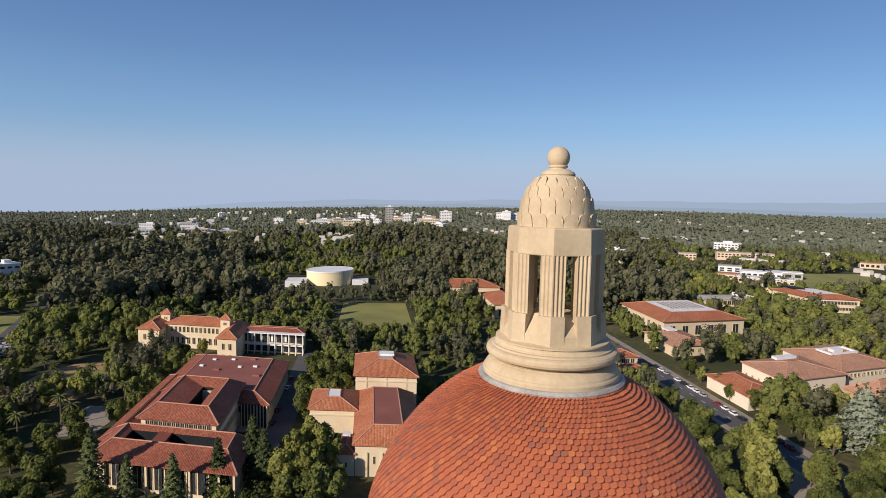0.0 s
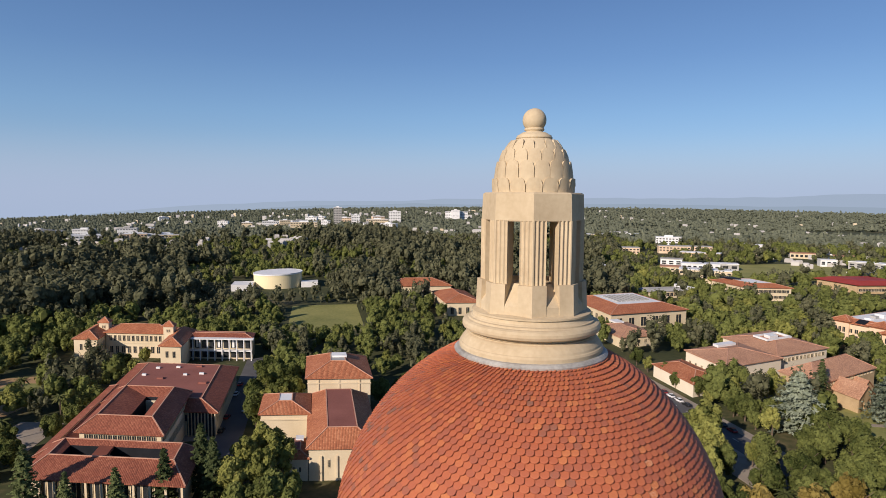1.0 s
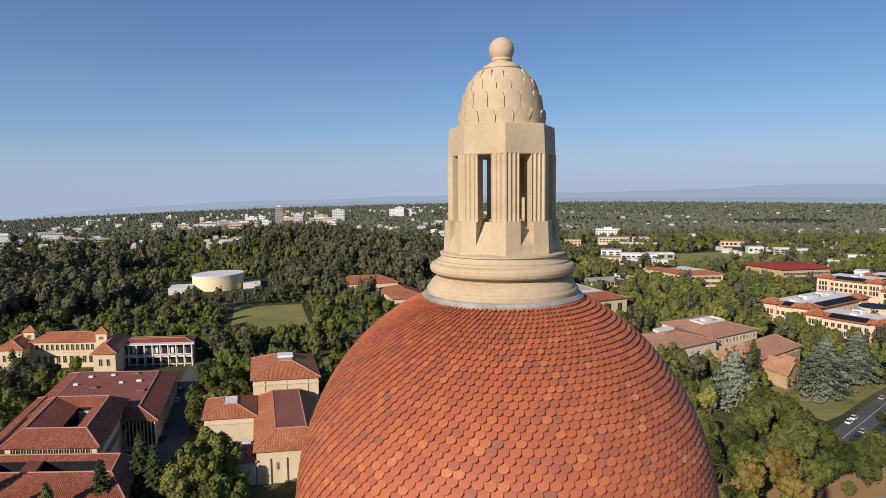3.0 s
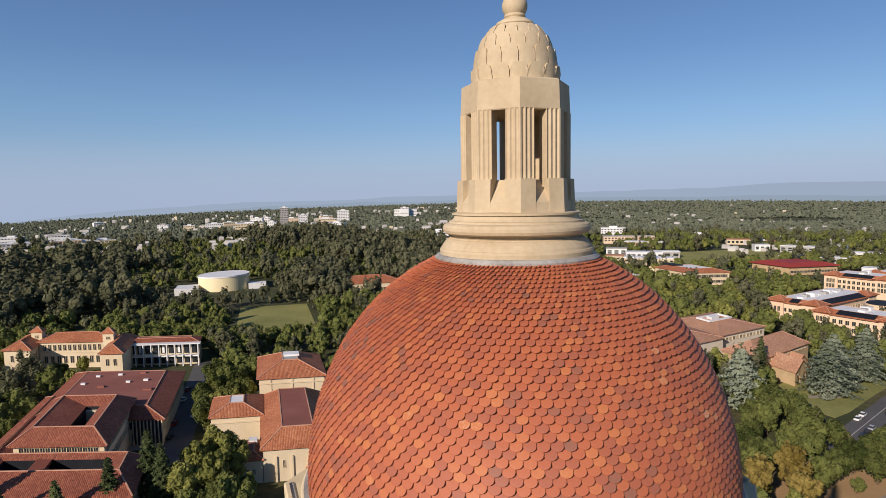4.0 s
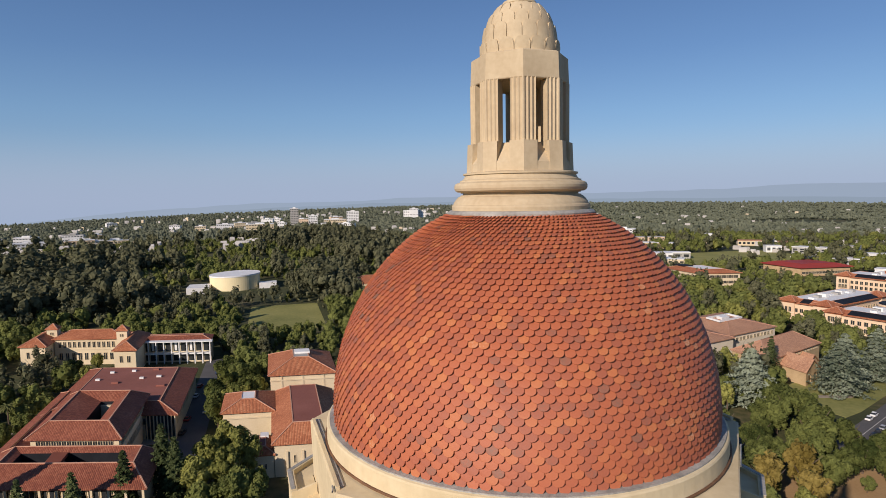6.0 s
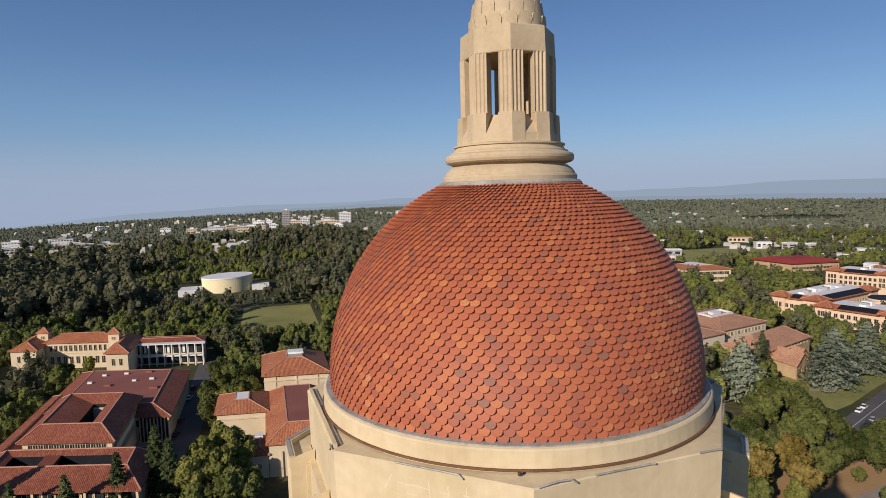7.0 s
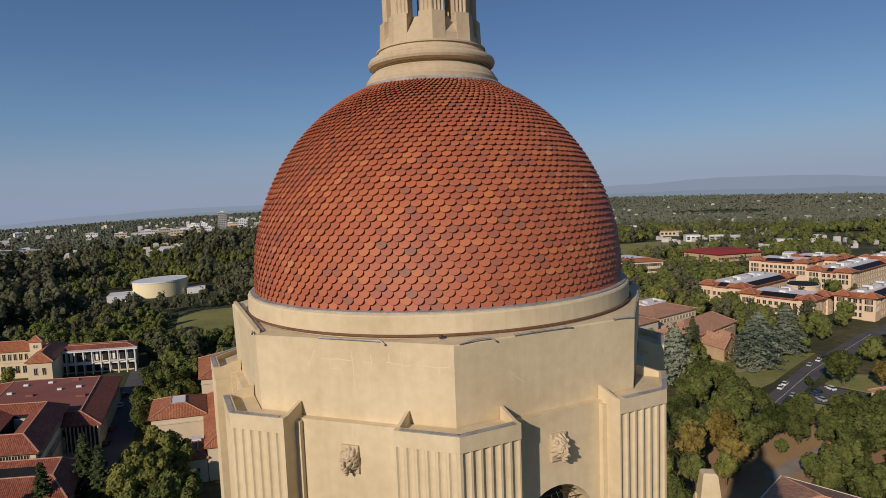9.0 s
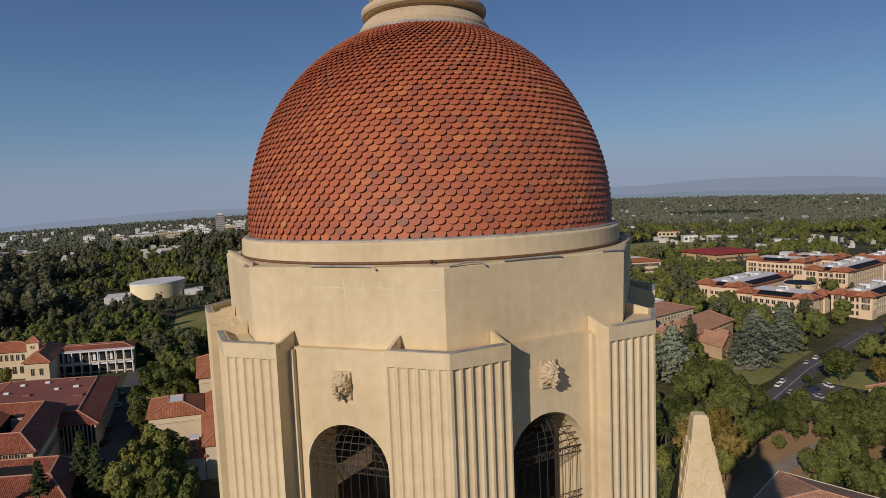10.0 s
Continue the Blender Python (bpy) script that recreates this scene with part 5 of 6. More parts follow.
patch("road_marking", [(172, 128.1), (221, 148.5), (299, 174.2), (299, 174.35), (221, 148.65), (172, 128.25)], PAINT, 0.088, "white painted centre line", "road marking")


def car(colour):
    """A saloon car: shaped body, glass cabin, four wheels."""
    c = thing("car", Matrix.Identity(4), colour + " saloon car parked at the kerb", "car", "parked cars")
    bm = bmesh.new()
    rows = []
    for x, w, z0, z1 in ((-2.2, 0.70, 0.38, 0.72), (-2.05, 0.84, 0.26, 0.88), (-1.2, 0.88, 0.22, 0.95), (0.6, 0.88, 0.22, 0.93), (1.6, 0.86, 0.22, 0.82), (2.1, 0.78, 0.28, 0.68), (2.22, 0.66, 0.40, 0.58)):
        rows.append([bm.verts.new((x, y, z)) for y, z in ((-w, z0), (-w, (z0 + z1) / 2 + 0.08), (-w * 0.9, z1), (w * 0.9, z1), (w, (z0 + z1) / 2 + 0.08), (w, z0))])
    for p, q in zip(rows, rows[1:]):
        for i in range(6):
            bm.faces.new((p[i], p[(i + 1) % 6], q[(i + 1) % 6], q[i]))
    bm.faces.new(rows[0])
    bm.faces.new(rows[-1][::-1])
    bmesh.ops.recalc_face_normals(bm, faces=bm.faces)
    part("body", bm, CAR[colour], c)
    bm = bmesh.new()
    low = [bm.verts.new(p) for p in ((-1.75, -0.76, 0.9), (1.05, -0.76, 0.88), (1.05, 0.76, 0.88), (-1.75, 0.76, 0.9))]
    top = [bm.verts.new(p) for p in ((-1.15, -0.6, 1.40), (0.35, -0.6, 1.40), (0.35, 0.6, 1.40), (-1.15, 0.6, 1.40))]
    for i in range(4):
        bm.faces.new((low[i], low[(i + 1) % 4], top[(i + 1) % 4], top[i]))
    part("cabin_glass", bm, GLASS, c)
    bm = bmesh.new()
    box(bm, -1.17, 0.37, -0.62, 0.62, 1.39, 1.45)
    part("roof", bm, CAR[colour], c)
    for x in (-1.35, 1.35):
        for y in (-0.78, 0.78):
            bm = bmesh.new()
            lathe(bm, [(0.20, -0.1), (0.32, -0.09), (0.32, 0.09), (0.20, 0.1)], 12)
            w = part("wheel", bm, TYRE, c)
            w.matrix_local = pose(x, y, 0.32, 90, 0, 0)
    return c


car_rng = random.Random(11)
MODEL = {}


def put_car(a, b, turn, z=0.13, colour=None):
    colour = colour or car_rng.choice(["white", "white", "silver", "black", "black", "silver", "blue", "red"])
    m = at_grid(a, b, z, radians(turn))
    if colour not in MODEL:
        MODEL[colour] = car(colour)
        MODEL[colour].matrix_world = m
    else:
        copy_thing(MODEL[colour], m)


for k in range(19):
    if k not in (4, 9, 15):
        put_car(140.2, 168 + k * 5.4 + car_rng.uniform(-0.4, 0.4), 90, colour="white" if k in (7, 12, 14, 17) else None)
for a, b, colour in ((179, 127.9, "black"), (183.5, 129.8, "black"), (188, 131.7, "silver"), (191.5, 139.4, "white"), (196.6, 141.6, "white"), (226.5, 153.5, "silver"), (235.8, 156.2, "white"), (243, 158.6, "black")):
    put_car(a, b, 23, 0.08, colour)
for a, b, colour in ((192.5, 124.5, "silver"), (198, 120.6, "white"), (200.4, 119.6, "black"), (205, 122.4, "silver"), (196, 129.6, "blue"), (199.4, 131.0, "black"), (206, 130.4, "white")):
    put_car(a, b, 75, 0.07, colour)
put_car(189, 160, 20, 0.06, "blue")
for k in (1, 3, 4, 7, 9, 10, 12):
    put_car(-38.8 if k % 2 else -33, 196 + k * 6.6, 80, 0.06)
for k in range(26):
    f = k / 26
    put_car(-176.5 - 22 * f + car_rng.uniform(-1, 1), 262 + 72 * f, 20, 0.06, "white" if k % 3 else "silver")
    if k % 2:
        put_car(-184 - 22 * f, 266 + 72 * f, 20, 0.06)
for k in range(24):
    put_car(34 + (k % 8) * 4.2, 612 + (k // 8) * 16, 90, 0.03, "white" if k % 2 else None)


# ---- trees ----
rng = np.random.default_rng(7)


def leaf_cards(centres, out, size, rng, stray=0.36):
    """Small three-cornered leaf clumps at the given centres, facing roughly outwards."""
    n = len(centres)
    normal = out + rng.normal(0, stray, (n, 3))
    normal /= np.linalg.norm(normal, axis=1, keepdims=True) + 1e-9
    side = np.cross(normal, rng.normal(0, 1, (n, 3)))
    side /= np.linalg.norm(side, axis=1, keepdims=True) + 1e-9
    up = np.cross(normal, side)
    s = size * rng.uniform(0.6, 1.3, (n, 1))
    corners = np.stack([centres - side * s - up * s * 0.6, centres + side * s * 0.9 - up * s * 0.8, centres + side * s * 0.2 + up * s * 1.2], 1)
    return corners.reshape(-1, 3)


def crown_lobes(kind, rng):
    """Centres and radii of the clumps that make a broadleaf crown of height and radius 1."""
    if kind == "gum":
        return rng.normal(0, 1, (13, 3)) * [0.36, 0.36, 0.25] + [0, 0, 0.6], rng.uniform(0.2, 0.36, 13)
    lobes = rng.normal(0, 1, (24, 3))
    lobes /= np.linalg.norm(lobes, axis=1, keepdims=True)
    lobes *= np.concatenate([rng.uniform(0.1, 0.4, 6), rng.uniform(0.45, 0.76, 18)])[:, None]
    lobes[:, 2] = lobes[:, 2] * 0.6 + 0.52
    return lobes, np.concatenate([rng.uniform(0.34, 0.44, 6), rng.uniform(0.19, 0.31, 18)])


def crown_points(kind, n, rng, clumps=None):
    """Leaf places and outward ways of a crown of height and radius 1 (base at z=0)."""
    if kind not in ("pine", "cedar"):
        lobes, radius = clumps or crown_lobes(kind, rng)
        pick = rng.integers(0, len(lobes), n)
        d = rng.normal(0, 1, (n, 3))
        d /= np.linalg.norm(d, axis=1, keepdims=True)
        if kind == "gum":
            return lobes[pick] + d * (radius[pick] * rng.uniform(0.7, 1.1, n))[:, None], d
        d[:, 2] = np.where(rng.random(n) < 0.7, np.abs(d[:, 2]), d[:, 2])
        return lobes[pick] + d * (radius[pick] * rng.uniform(0.82, 1.04, n))[:, None] * [1, 1, 0.85], d
    # conifers: drooping tiers
    tiers = 12 if kind == "cedar" else 16
    tier = rng.integers(0, tiers, n)
    h = (tier + 0.5 + rng.normal(0, 0.12, n)) / tiers
    reach = ((1 - h ** 1.6) * 0.92 if kind == "cedar" else (1 - h) ** 0.8 * 0.85) + 0.05
    angle = rng.uniform(0, 2 * math.pi, n)
    branch = 0.74 + 0.26 * np.cos(angle * 5 + tier * 2.3)
    r = reach * branch * np.sqrt(rng.uniform(0.05, 1, n))
    p = np.stack([r * np.cos(angle), r * np.sin(angle), h * 0.97 + 0.05 - 0.10 * r], 1)
    d = np.stack([np.cos(angle) * 0.4, np.sin(angle) * 0.4, np.full(n, 0.9)], 1)
    return p, d


def card_mesh(name, corners, mat):
    mesh = bpy.data.meshes.new(name)
    n = len(corners) // 3
    mesh.vertices.add(n * 3)
    mesh.vertices.foreach_set("co", np.asarray(corners, np.float32).ravel())
    mesh.loops.add(n * 3)
    mesh.loops.foreach_set("vertex_index", np.arange(n * 3, dtype=np.int32))
    mesh.polygons.add(n)
    mesh.polygons.foreach_set("loop_start", np.arange(n, dtype=np.int32) * 3)
    mesh.update(calc_edges=True)
    mesh.materials.append(mat)
    return mesh


def trunk_mesh(height, radius, limbs, rng):
    bm = bmesh.new()

    def limb(p, q, r0, r1):
        m = Matrix.Translation(p) @ (q - p).to_track_quat("Z", "X").to_matrix().to_4x4()
        l = (q - p).length
        a = [bm.verts.new(m @ Vector((r0 * math.cos(k * 1.0472), r0 * math.sin(k * 1.0472), 0))) for k in range(6)]
        b = [bm.verts.new(m @ Vector((r1 * math.cos(k * 1.0472), r1 * math.sin(k * 1.0472), l))) for k in range(6)]
        for k in range(6):
            bm.faces.new((a[k], a[(k + 1) % 6], b[(k + 1) % 6], b[k]))
        bm.faces.new(b)

    top = Vector((0, 0, height))
    limb(Vector((0, 0, -0.3)), top, radius, radius * 0.6)
    for k in range(limbs):
        an = k * 2.4 + rng.uniform(-0.3, 0.3)
        limb(top * rng.uniform(0.6, 1.0), top + Vector((math.cos(an), math.sin(an), rng.uniform(0.5, 1.2))) * height * 0.7, radius * 0.5, radius * 0.15)
    mesh = bpy.data.meshes.new("trunk")
    bm.to_mesh(mesh)
    bm.free()
    mesh.materials.append(BARK)
    return mesh


GOLDEN = (1 + 5 ** 0.5) / 2
KNOT = np.array([(x, y, 0) for x in (-1, 1) for y in (-GOLDEN, GOLDEN)] + [(0, x, y) for x in (-1, 1) for y in (-GOLDEN, GOLDEN)] + [(y, 0, x) for x in (-1, 1) for y in (-GOLDEN, GOLDEN)], float)
KNOT /= np.linalg.norm(KNOT[0])
SIDES = [(a, b, c) for a, b, c in itertools.combinations(range(12), 3) if max(np.linalg.norm(KNOT[a] - KNOT[b]), np.linalg.norm(KNOT[b] - KNOT[c]), np.linalg.norm(KNOT[a] - KNOT[c])) < 1.1]
SIDES = np.array([f if np.dot(np.cross(KNOT[f[1]] - KNOT[f[0]], KNOT[f[2]] - KNOT[f[0]]), KNOT[f[0]]) > 0 else f[::-1] for f in SIDES])


def leaf_mass(centre, radius, rng):
    """A rugged clump, as corners of its faces."""
    p = KNOT * rng.uniform(0.72, 1.2, (12, 1)) * radius + centre
    return p[SIDES].reshape(-1, 3)


KINDS = {  # crown: radius, height, clear trunk, leaves, leaf size, material
    "oak": (5.2, 8.5, 2.0, 3000, 0.35, LEAF_OAK),
    "bright": (4.4, 8.0, 2.0, 2600, 0.33, LEAF_BRIGHT),
    "gold": (4.0, 8.0, 2.0, 1500, 0.42, LEAF_GOLD),
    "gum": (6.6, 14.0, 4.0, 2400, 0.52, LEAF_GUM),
    "pine": (5.5, 17.0, 1.5, 3000, 0.36, LEAF_PINE),
    "cedar": (11.0, 17.5, 0.6, 6500, 0.40, LEAF_CEDAR),
}
LABELS = {"oak": "dark green round-crowned oak", "bright": "light green leafy broadleaf tree", "gold": "broadleaf tree with yellowing leaves", "gum": "tall grey-green eucalyptus with drooping leaves",
          "pine": "dark green conical conifer", "cedar": "spreading blue-green cedar with tiered branches"}
PROTO = {}
for kind, (rad, high, clear, n, size, mat) in KINDS.items():
    for v in range(3):
        clumps = None if kind in ("pine", "cedar") else crown_lobes(kind, rng)
        p, d = crown_points(kind, n, rng, clumps)
        leaves = leaf_cards(p * [rad, rad, high] + [0, 0, clear], d, size, rng)
        if clumps:  # the close inner twigs and leaves of each clump
            leaves = np.concatenate([leaves] + [leaf_mass(c * [rad, rad, high] + [0, 0, clear], r * 0.68 * np.array([rad, rad, high * 0.85]), rng) for c, r in zip(*clumps)])
        crown = card_mesh("crown", leaves, mat)
        trunk = trunk_mesh(clear + high * 0.35, rad * 0.075, 4, rng) if kind not in ("pine", "cedar") else trunk_mesh(clear + high * 0.9, rad * 0.06, 0, rng)
        PROTO[kind, v] = crown, trunk


def tree(kind, a, b, size=1.0, z=0.0):
    v = int(rng.integers(0, 3))
    t = thing("tree", at_grid(a, b, z, rng.uniform(0, 6.28)) @ Matrix.Scale(size, 4), LABELS[kind], "tree", "campus trees")
    crown, trunk = PROTO[kind, v]
    link("trunk", trunk, None, t)
    link("crown", crown, None, t)
    return t


def free(a, b, room=3.0):
    return not any(x0 - room < a < x1 + room and y0 - room < b < y1 + room for x0, x1, y0, y1 in FOOT)


FOOT += [(-150, -122, 240, 282), (-114, -98, 198, 224), (197, 228, 164, 184), (-14, 22, 90, 160), (124, 147, 152, 520), (-42, -30, 170, 300), (-52, -41, 196, 262), (-26, 24, 344, 446), (186, 213, 112, 136), (174, 194, 110, 126), (138, 157, 91, 103), (188, 224, 150, 184), (146, 158, 98, 112),
         (30, 72, 600, 680), (380, 620, 500, 640), (215, 300, 560, 640), (207, 238, 119, 141)]


def street_free(a, b):
    mid = 116.5 + (a - 146) * (0.43 if a < 220 else 0.32) + (0 if a < 220 else 8)
    drive = -176 - (b - 250) * 0.317
    return not (146 < a < 460 and abs(b - mid) < 9) and not (250 < b < 480 and abs(a - drive) < 10) and not (290 < b < 400 and -16 < a - drive + 24 < 16)


# Low buildings among the trees towards the bay: place, length and height.
LOW_BLOCKS = [(130, 650, 20, 11), (163, 664, 38, 13), (205, 935, 76, 11), (358, 900, 34, 7), (50, 640, 28, 11), (282, 870, 24, 8), (396, 870, 24, 7), (330, 1010, 34, 10), (112, 890, 40, 11)]


# White houses in clearings of the woods beyond the school.
clearing_rng = np.random.default_rng(33)
CLEARINGS = []
while len(CLEARINGS) < 64:
    x, y = clearing_rng.uniform(300, 700), clearing_rng.uniform(640, 1080)
    if noise.noise((x * 0.008, y * 0.008, 2.4)) > -0.02 and all(math.hypot(x - p, y - q) > 15 for p, q in CLEARINGS):
        CLEARINGS.append((x, y))


def seen(x, y):
    """Whether a spot on the plain lies within the outlook over the campus."""
    return y > -20 and radians(-55) < math.atan2(x, y + 30) < radians(43)


# Single trees that stand out.
for kind, a, b, size in (("cedar", 164, 164, 1.2), ("cedar", 207, 164, 1.15), ("cedar", 216, 170, 1.2), ("cedar", 236, 172, 1.0), ("cedar", 252, 184, 1.0), ("pine", 193, 184, 1.05), ("oak", 185, 174, 0.95), ("bright", -24, 214, 1.0), ("oak", -20, 225, 1.0), ("bright", -26, 236, 0.9), ("oak", -19, 243, 1.0), ("oak", -25, 252, 1.0), ("oak", -20, 263, 0.9), ("bright", -26, 273, 0.8),
                         ("bright", 118, 152, 1.75), ("bright", 111, 141, 1.5), ("bright", 103, 131, 1.2), ("bright", -21, 170, 1.35), ("bright", -16, 160, 1.35), ("bright", -26, 162, 1.25), ("bright", -20, 152, 1.3), ("bright", -29, 151, 1.2), ("oak", -27, 204, 1.2), ("oak", -28, 221, 1.2), ("bright", -27, 238, 1.1), ("oak", -28, 254, 1.2), ("gum", -101, 281, 0.6), ("oak", -16, 140, 1.2), ("bright", -12, 146, 0.9),
                         ("pine", -37, 157, 1.1), ("pine", -54, 141, 0.9), ("pine", -77, 148, 1.15), ("pine", -44, 146, 1.0), ("pine", -66, 143, 0.85), ("pine", -33, 151, 1.0), ("gold", 112, 104, 1.3), ("gold", 120, 98, 1.15), ("gold", 104, 112, 1.1), ("gold", 222, 122, 1.0),
                         ("bright", 226, 118, 1.0), ("oak", 202, 135.5, 0.4), ("oak", 160, 121, 1.0), ("oak", 150, 121, 1.1), ("oak", 158, 130, 1.2), ("oak", 152, 140, 1.1), ("oak", 160, 149, 1.05),
                         ("oak", 143, 101.5, 0.42), ("oak", 144, 108, 0.85), ("oak", 153, 103.5, 0.85), ("oak", 160, 100, 0.85), ("oak", 135, 113, 1.05), ("oak", 145, 118, 1.0), ("oak", 152, 110, 0.95), ("oak", 162, 99, 1.05), ("oak", 155, 88, 1.1), ("oak", 144, 84, 1.0), ("oak", 131, 81, 1.1), ("oak", 134, 73, 1.1), ("oak", 165, 90, 1.05), ("oak", 162, 146, 1.2), ("oak", 214, 131, 1.35), ("oak", 128, 118, 1.0), ("gold", 126, 106, 1.3), ("oak", 150, 168, 0.8), ("oak", 151, 181, 0.75), ("bright", 149, 193, 0.7), ("oak", 152, 204, 0.8), ("oak", 149, 216, 0.65), ("oak", 152, 228, 0.75), ("bright", 150, 240, 0.7), ("oak", 151, 252, 0.8), ("oak", 161, 110, 1.05), ("oak", 171, 102, 1.1), ("oak", 180, 97, 1.1), ("oak", -95, 285, 0.9), ("bright", -88, 296, 0.8), ("gum", -108, 282, 0.75)):
    tree(kind, a, b, size)

spots, woods = [], []
for i in range(-128, 150):
    for j in range(4, 135):
        a, b = i * 9.6 + rng.uniform(-4.2, 4.2), j * 9.6 + rng.uniform(-4.2, 4.2)
        p = at_grid(a, b).translation
        d = p.length
        if not seen(p.x, p.y) or not free(a, b) or not street_free(a, b) or d > 1150 or d < 92 or (d < 150 and abs(p.x) < 22):
            continue
        if rng.random() < 0.07 + 0.14 * max(0, noise.noise((a * 0.012, b * 0.012, 3.3))):
            continue
        if d < 238:
            spots.append((a, b))
        else:
            glade = p.x > 60 and d > 470 and noise.noise((p.x * 0.009, p.y * 0.013, 5.2)) > 0.22
            built = any(abs(p.x - x) < w / 2 + 5 and -26 < p.y - y < 14 for x, y, w, tall in LOW_BLOCKS)
            built = built or any(abs(p.x - x) < 7 and -20 < p.y - y < 7 for x, y in CLEARINGS)
            glade = glade or (p.x < 60 and noise.noise((p.x * 0.016, p.y * 0.012, 6.6)) > 0.40)
            if not glade and not built and (d < 600 or rng.random() < 0.62):
                woods.append((p.x, p.y, d))
for a, b in spots:
    tree(rng.choice(["oak", "oak", "oak", "oak", "oak", "oak", "bright"]), a, b, rng.uniform(0.72, 1.12))

# Palms: a bare trunk and a head of arching fronds.
def palm(a, b, size):
    t = thing("palm", at_grid(a, b) @ Matrix.Scale(size, 4), "tall palm with a tuft of arching fronds", "palm", "campus palms")
    bm = bmesh.new()
    lathe(bm, [(0.28, -0.3), (0.2, 3), (0.18, 8.0)], 8)
    part("trunk", bm, BARK, t)
    bm = bmesh.new()
    for k in range(26):
        an, lift = k * 2.399, 1.1 - 1.7 * k / 26
        d, side = Vector((math.cos(an), math.sin(an), 0)), Vector((-math.sin(an), math.cos(an), 0))
        last = None
        for j in range(5):
            f = j / 4
            p = Vector((0, 0, 8)) + d * (2.3 * f) + Vector((0, 0, lift * f * 1.6 - 1.5 * f * f))
            w = 0.30 * math.sin(math.pi * (0.15 + 0.8 * f))
            now = [bm.verts.new(p + side * w + Vector((0, 0, -w * 0.5))), bm.verts.new(p), bm.verts.new(p - side * w + Vector((0, 0, -w * 0.5)))]
            if last:
                bm.faces.new((last[0], last[1], now[1], now[0]))
                bm.faces.new((last[1], last[2], now[2], now[1]))
            last = now
    part("fronds", bm, LEAF_PALM, t)


for a, b, size in ((110, 110, 1.2), (116, 112, 1.0), (104, 102, 1.1), (186, 106.5, 1.0), (194, 102, 0.8), (-112, 205, 1.4), (-104, 196, 1.4), (-118, 190, 1.3), (-126, 214, 1.3), (-98, 224, 1.2), (-128, 236, 1.3), (-136, 250, 1.2), (-120, 246, 1.3), (-146, 262, 1.1), (130, 290, 0.8), (126, 300, 0.8)):
    palm(a, b, size)

# Woods further off: too many trees to count. Each crown has a close inner mass of leaves with sprays outside it.
small = {}
for kind in ("oak", "gum", "bright"):
    for v in range(6):
        rad, high, clear, n, size, mat = KINDS[kind]
        for level, (count, grow) in enumerate(((560, 1.35), (120, 2.0))):
            clumps = crown_lobes(kind, rng)
            if level:
                clumps = clumps[0][:10], clumps[1][:10] * 1.25
            p, d = crown_points(kind, count, rng, clumps)
            sprays = leaf_cards(p * [rad, rad, high] + [0, 0, clear * 0.6], d, size * grow, rng, 0.3)
            mass = [leaf_mass(c * [rad, rad, high] + [0, 0, clear * 0.6], r * 0.86 * np.array([rad, rad, min(high * 0.85, rad * 1.25)]), rng) for c, r in zip(*clumps)]
            small[kind, v, level] = np.concatenate([sprays] + mass)
heap = {k: [] for k in ("oak", "gum", "bright")}
for x, y, d in woods:
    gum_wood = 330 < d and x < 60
    patchy = noise.noise((x * 0.0065, y * 0.0045, 4.4)) + 0.35 * noise.noise((x * 0.02, y * 0.02, 9.1))
    if gum_wood:
        gums, light = (0.85 if patchy > 0.02 else 0.12) if d > 430 else 0.10, 0.22 if patchy < -0.16 else 0.06
    else:
        gums, light = 0.24, 0.20 if patchy > 0.2 else 0.07
    draw = rng.random()
    kind = "gum" if draw < gums else "bright" if draw < gums + light else "oak"
    s, an = rng.uniform(0.62, 1.3) * (1 + 0.35 * patchy), rng.uniform(0, 6.28)
    if kind == "gum":
        s *= 1.05 if gum_wood and d > 430 else 0.7
    a, b = x * math.cos(TURN) + y * math.sin(TURN), y * math.cos(TURN) - x * math.sin(TURN)
    if -100 < a < 20 and 420 < b < 560:  # younger trees before the concert hall
        s *= 0.55
    if d > 600:
        s *= 1.22
    c = small[kind, int(rng.integers(0, 6)), 0 if d < 400 else 1]
    turned = np.stack([c[:, 0] * math.cos(an) - c[:, 1] * math.sin(an), c[:, 0] * math.sin(an) + c[:, 1] * math.cos(an), c[:, 2]], 1) * s
    heap[kind].append(turned + [x, y, sheet_height(x, y)])
NAMED = {"oak": "oaks", "gum": "tall eucalyptus", "bright": "light green trees"}
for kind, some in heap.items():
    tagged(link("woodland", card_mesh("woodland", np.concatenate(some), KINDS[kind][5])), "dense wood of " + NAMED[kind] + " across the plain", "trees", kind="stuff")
tops = []
for k in range(30000):
    an, dist = rng.uniform(-0.97, 0.76), 1120 + 3600 * rng.random() ** 1.35
    x, y = dist * math.sin(an), dist * math.cos(an)
    if noise.noise((x * 0.0022, y * 0.0022, 7.7)) > 0.45:
        continue
    s = rng.uniform(0.45, 1.0) * (1 + dist / 6000)
    for m in range(2 if dist < 2200 else 1):
        place = [x + rng.normal(0, 4), y + rng.normal(0, 4), sheet_height(x, y) + rng.uniform(3.5, 6.5) * s]
        tops.append(leaf_mass(np.array(place), rng.uniform(3.6, 6.4) * s * (np.array([0.6, 0.6, 1.5]) if rng.random() < 0.16 else np.array([1.0, 1.0, 0.6])), rng))
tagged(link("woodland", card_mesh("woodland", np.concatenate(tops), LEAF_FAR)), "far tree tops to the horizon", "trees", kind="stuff")


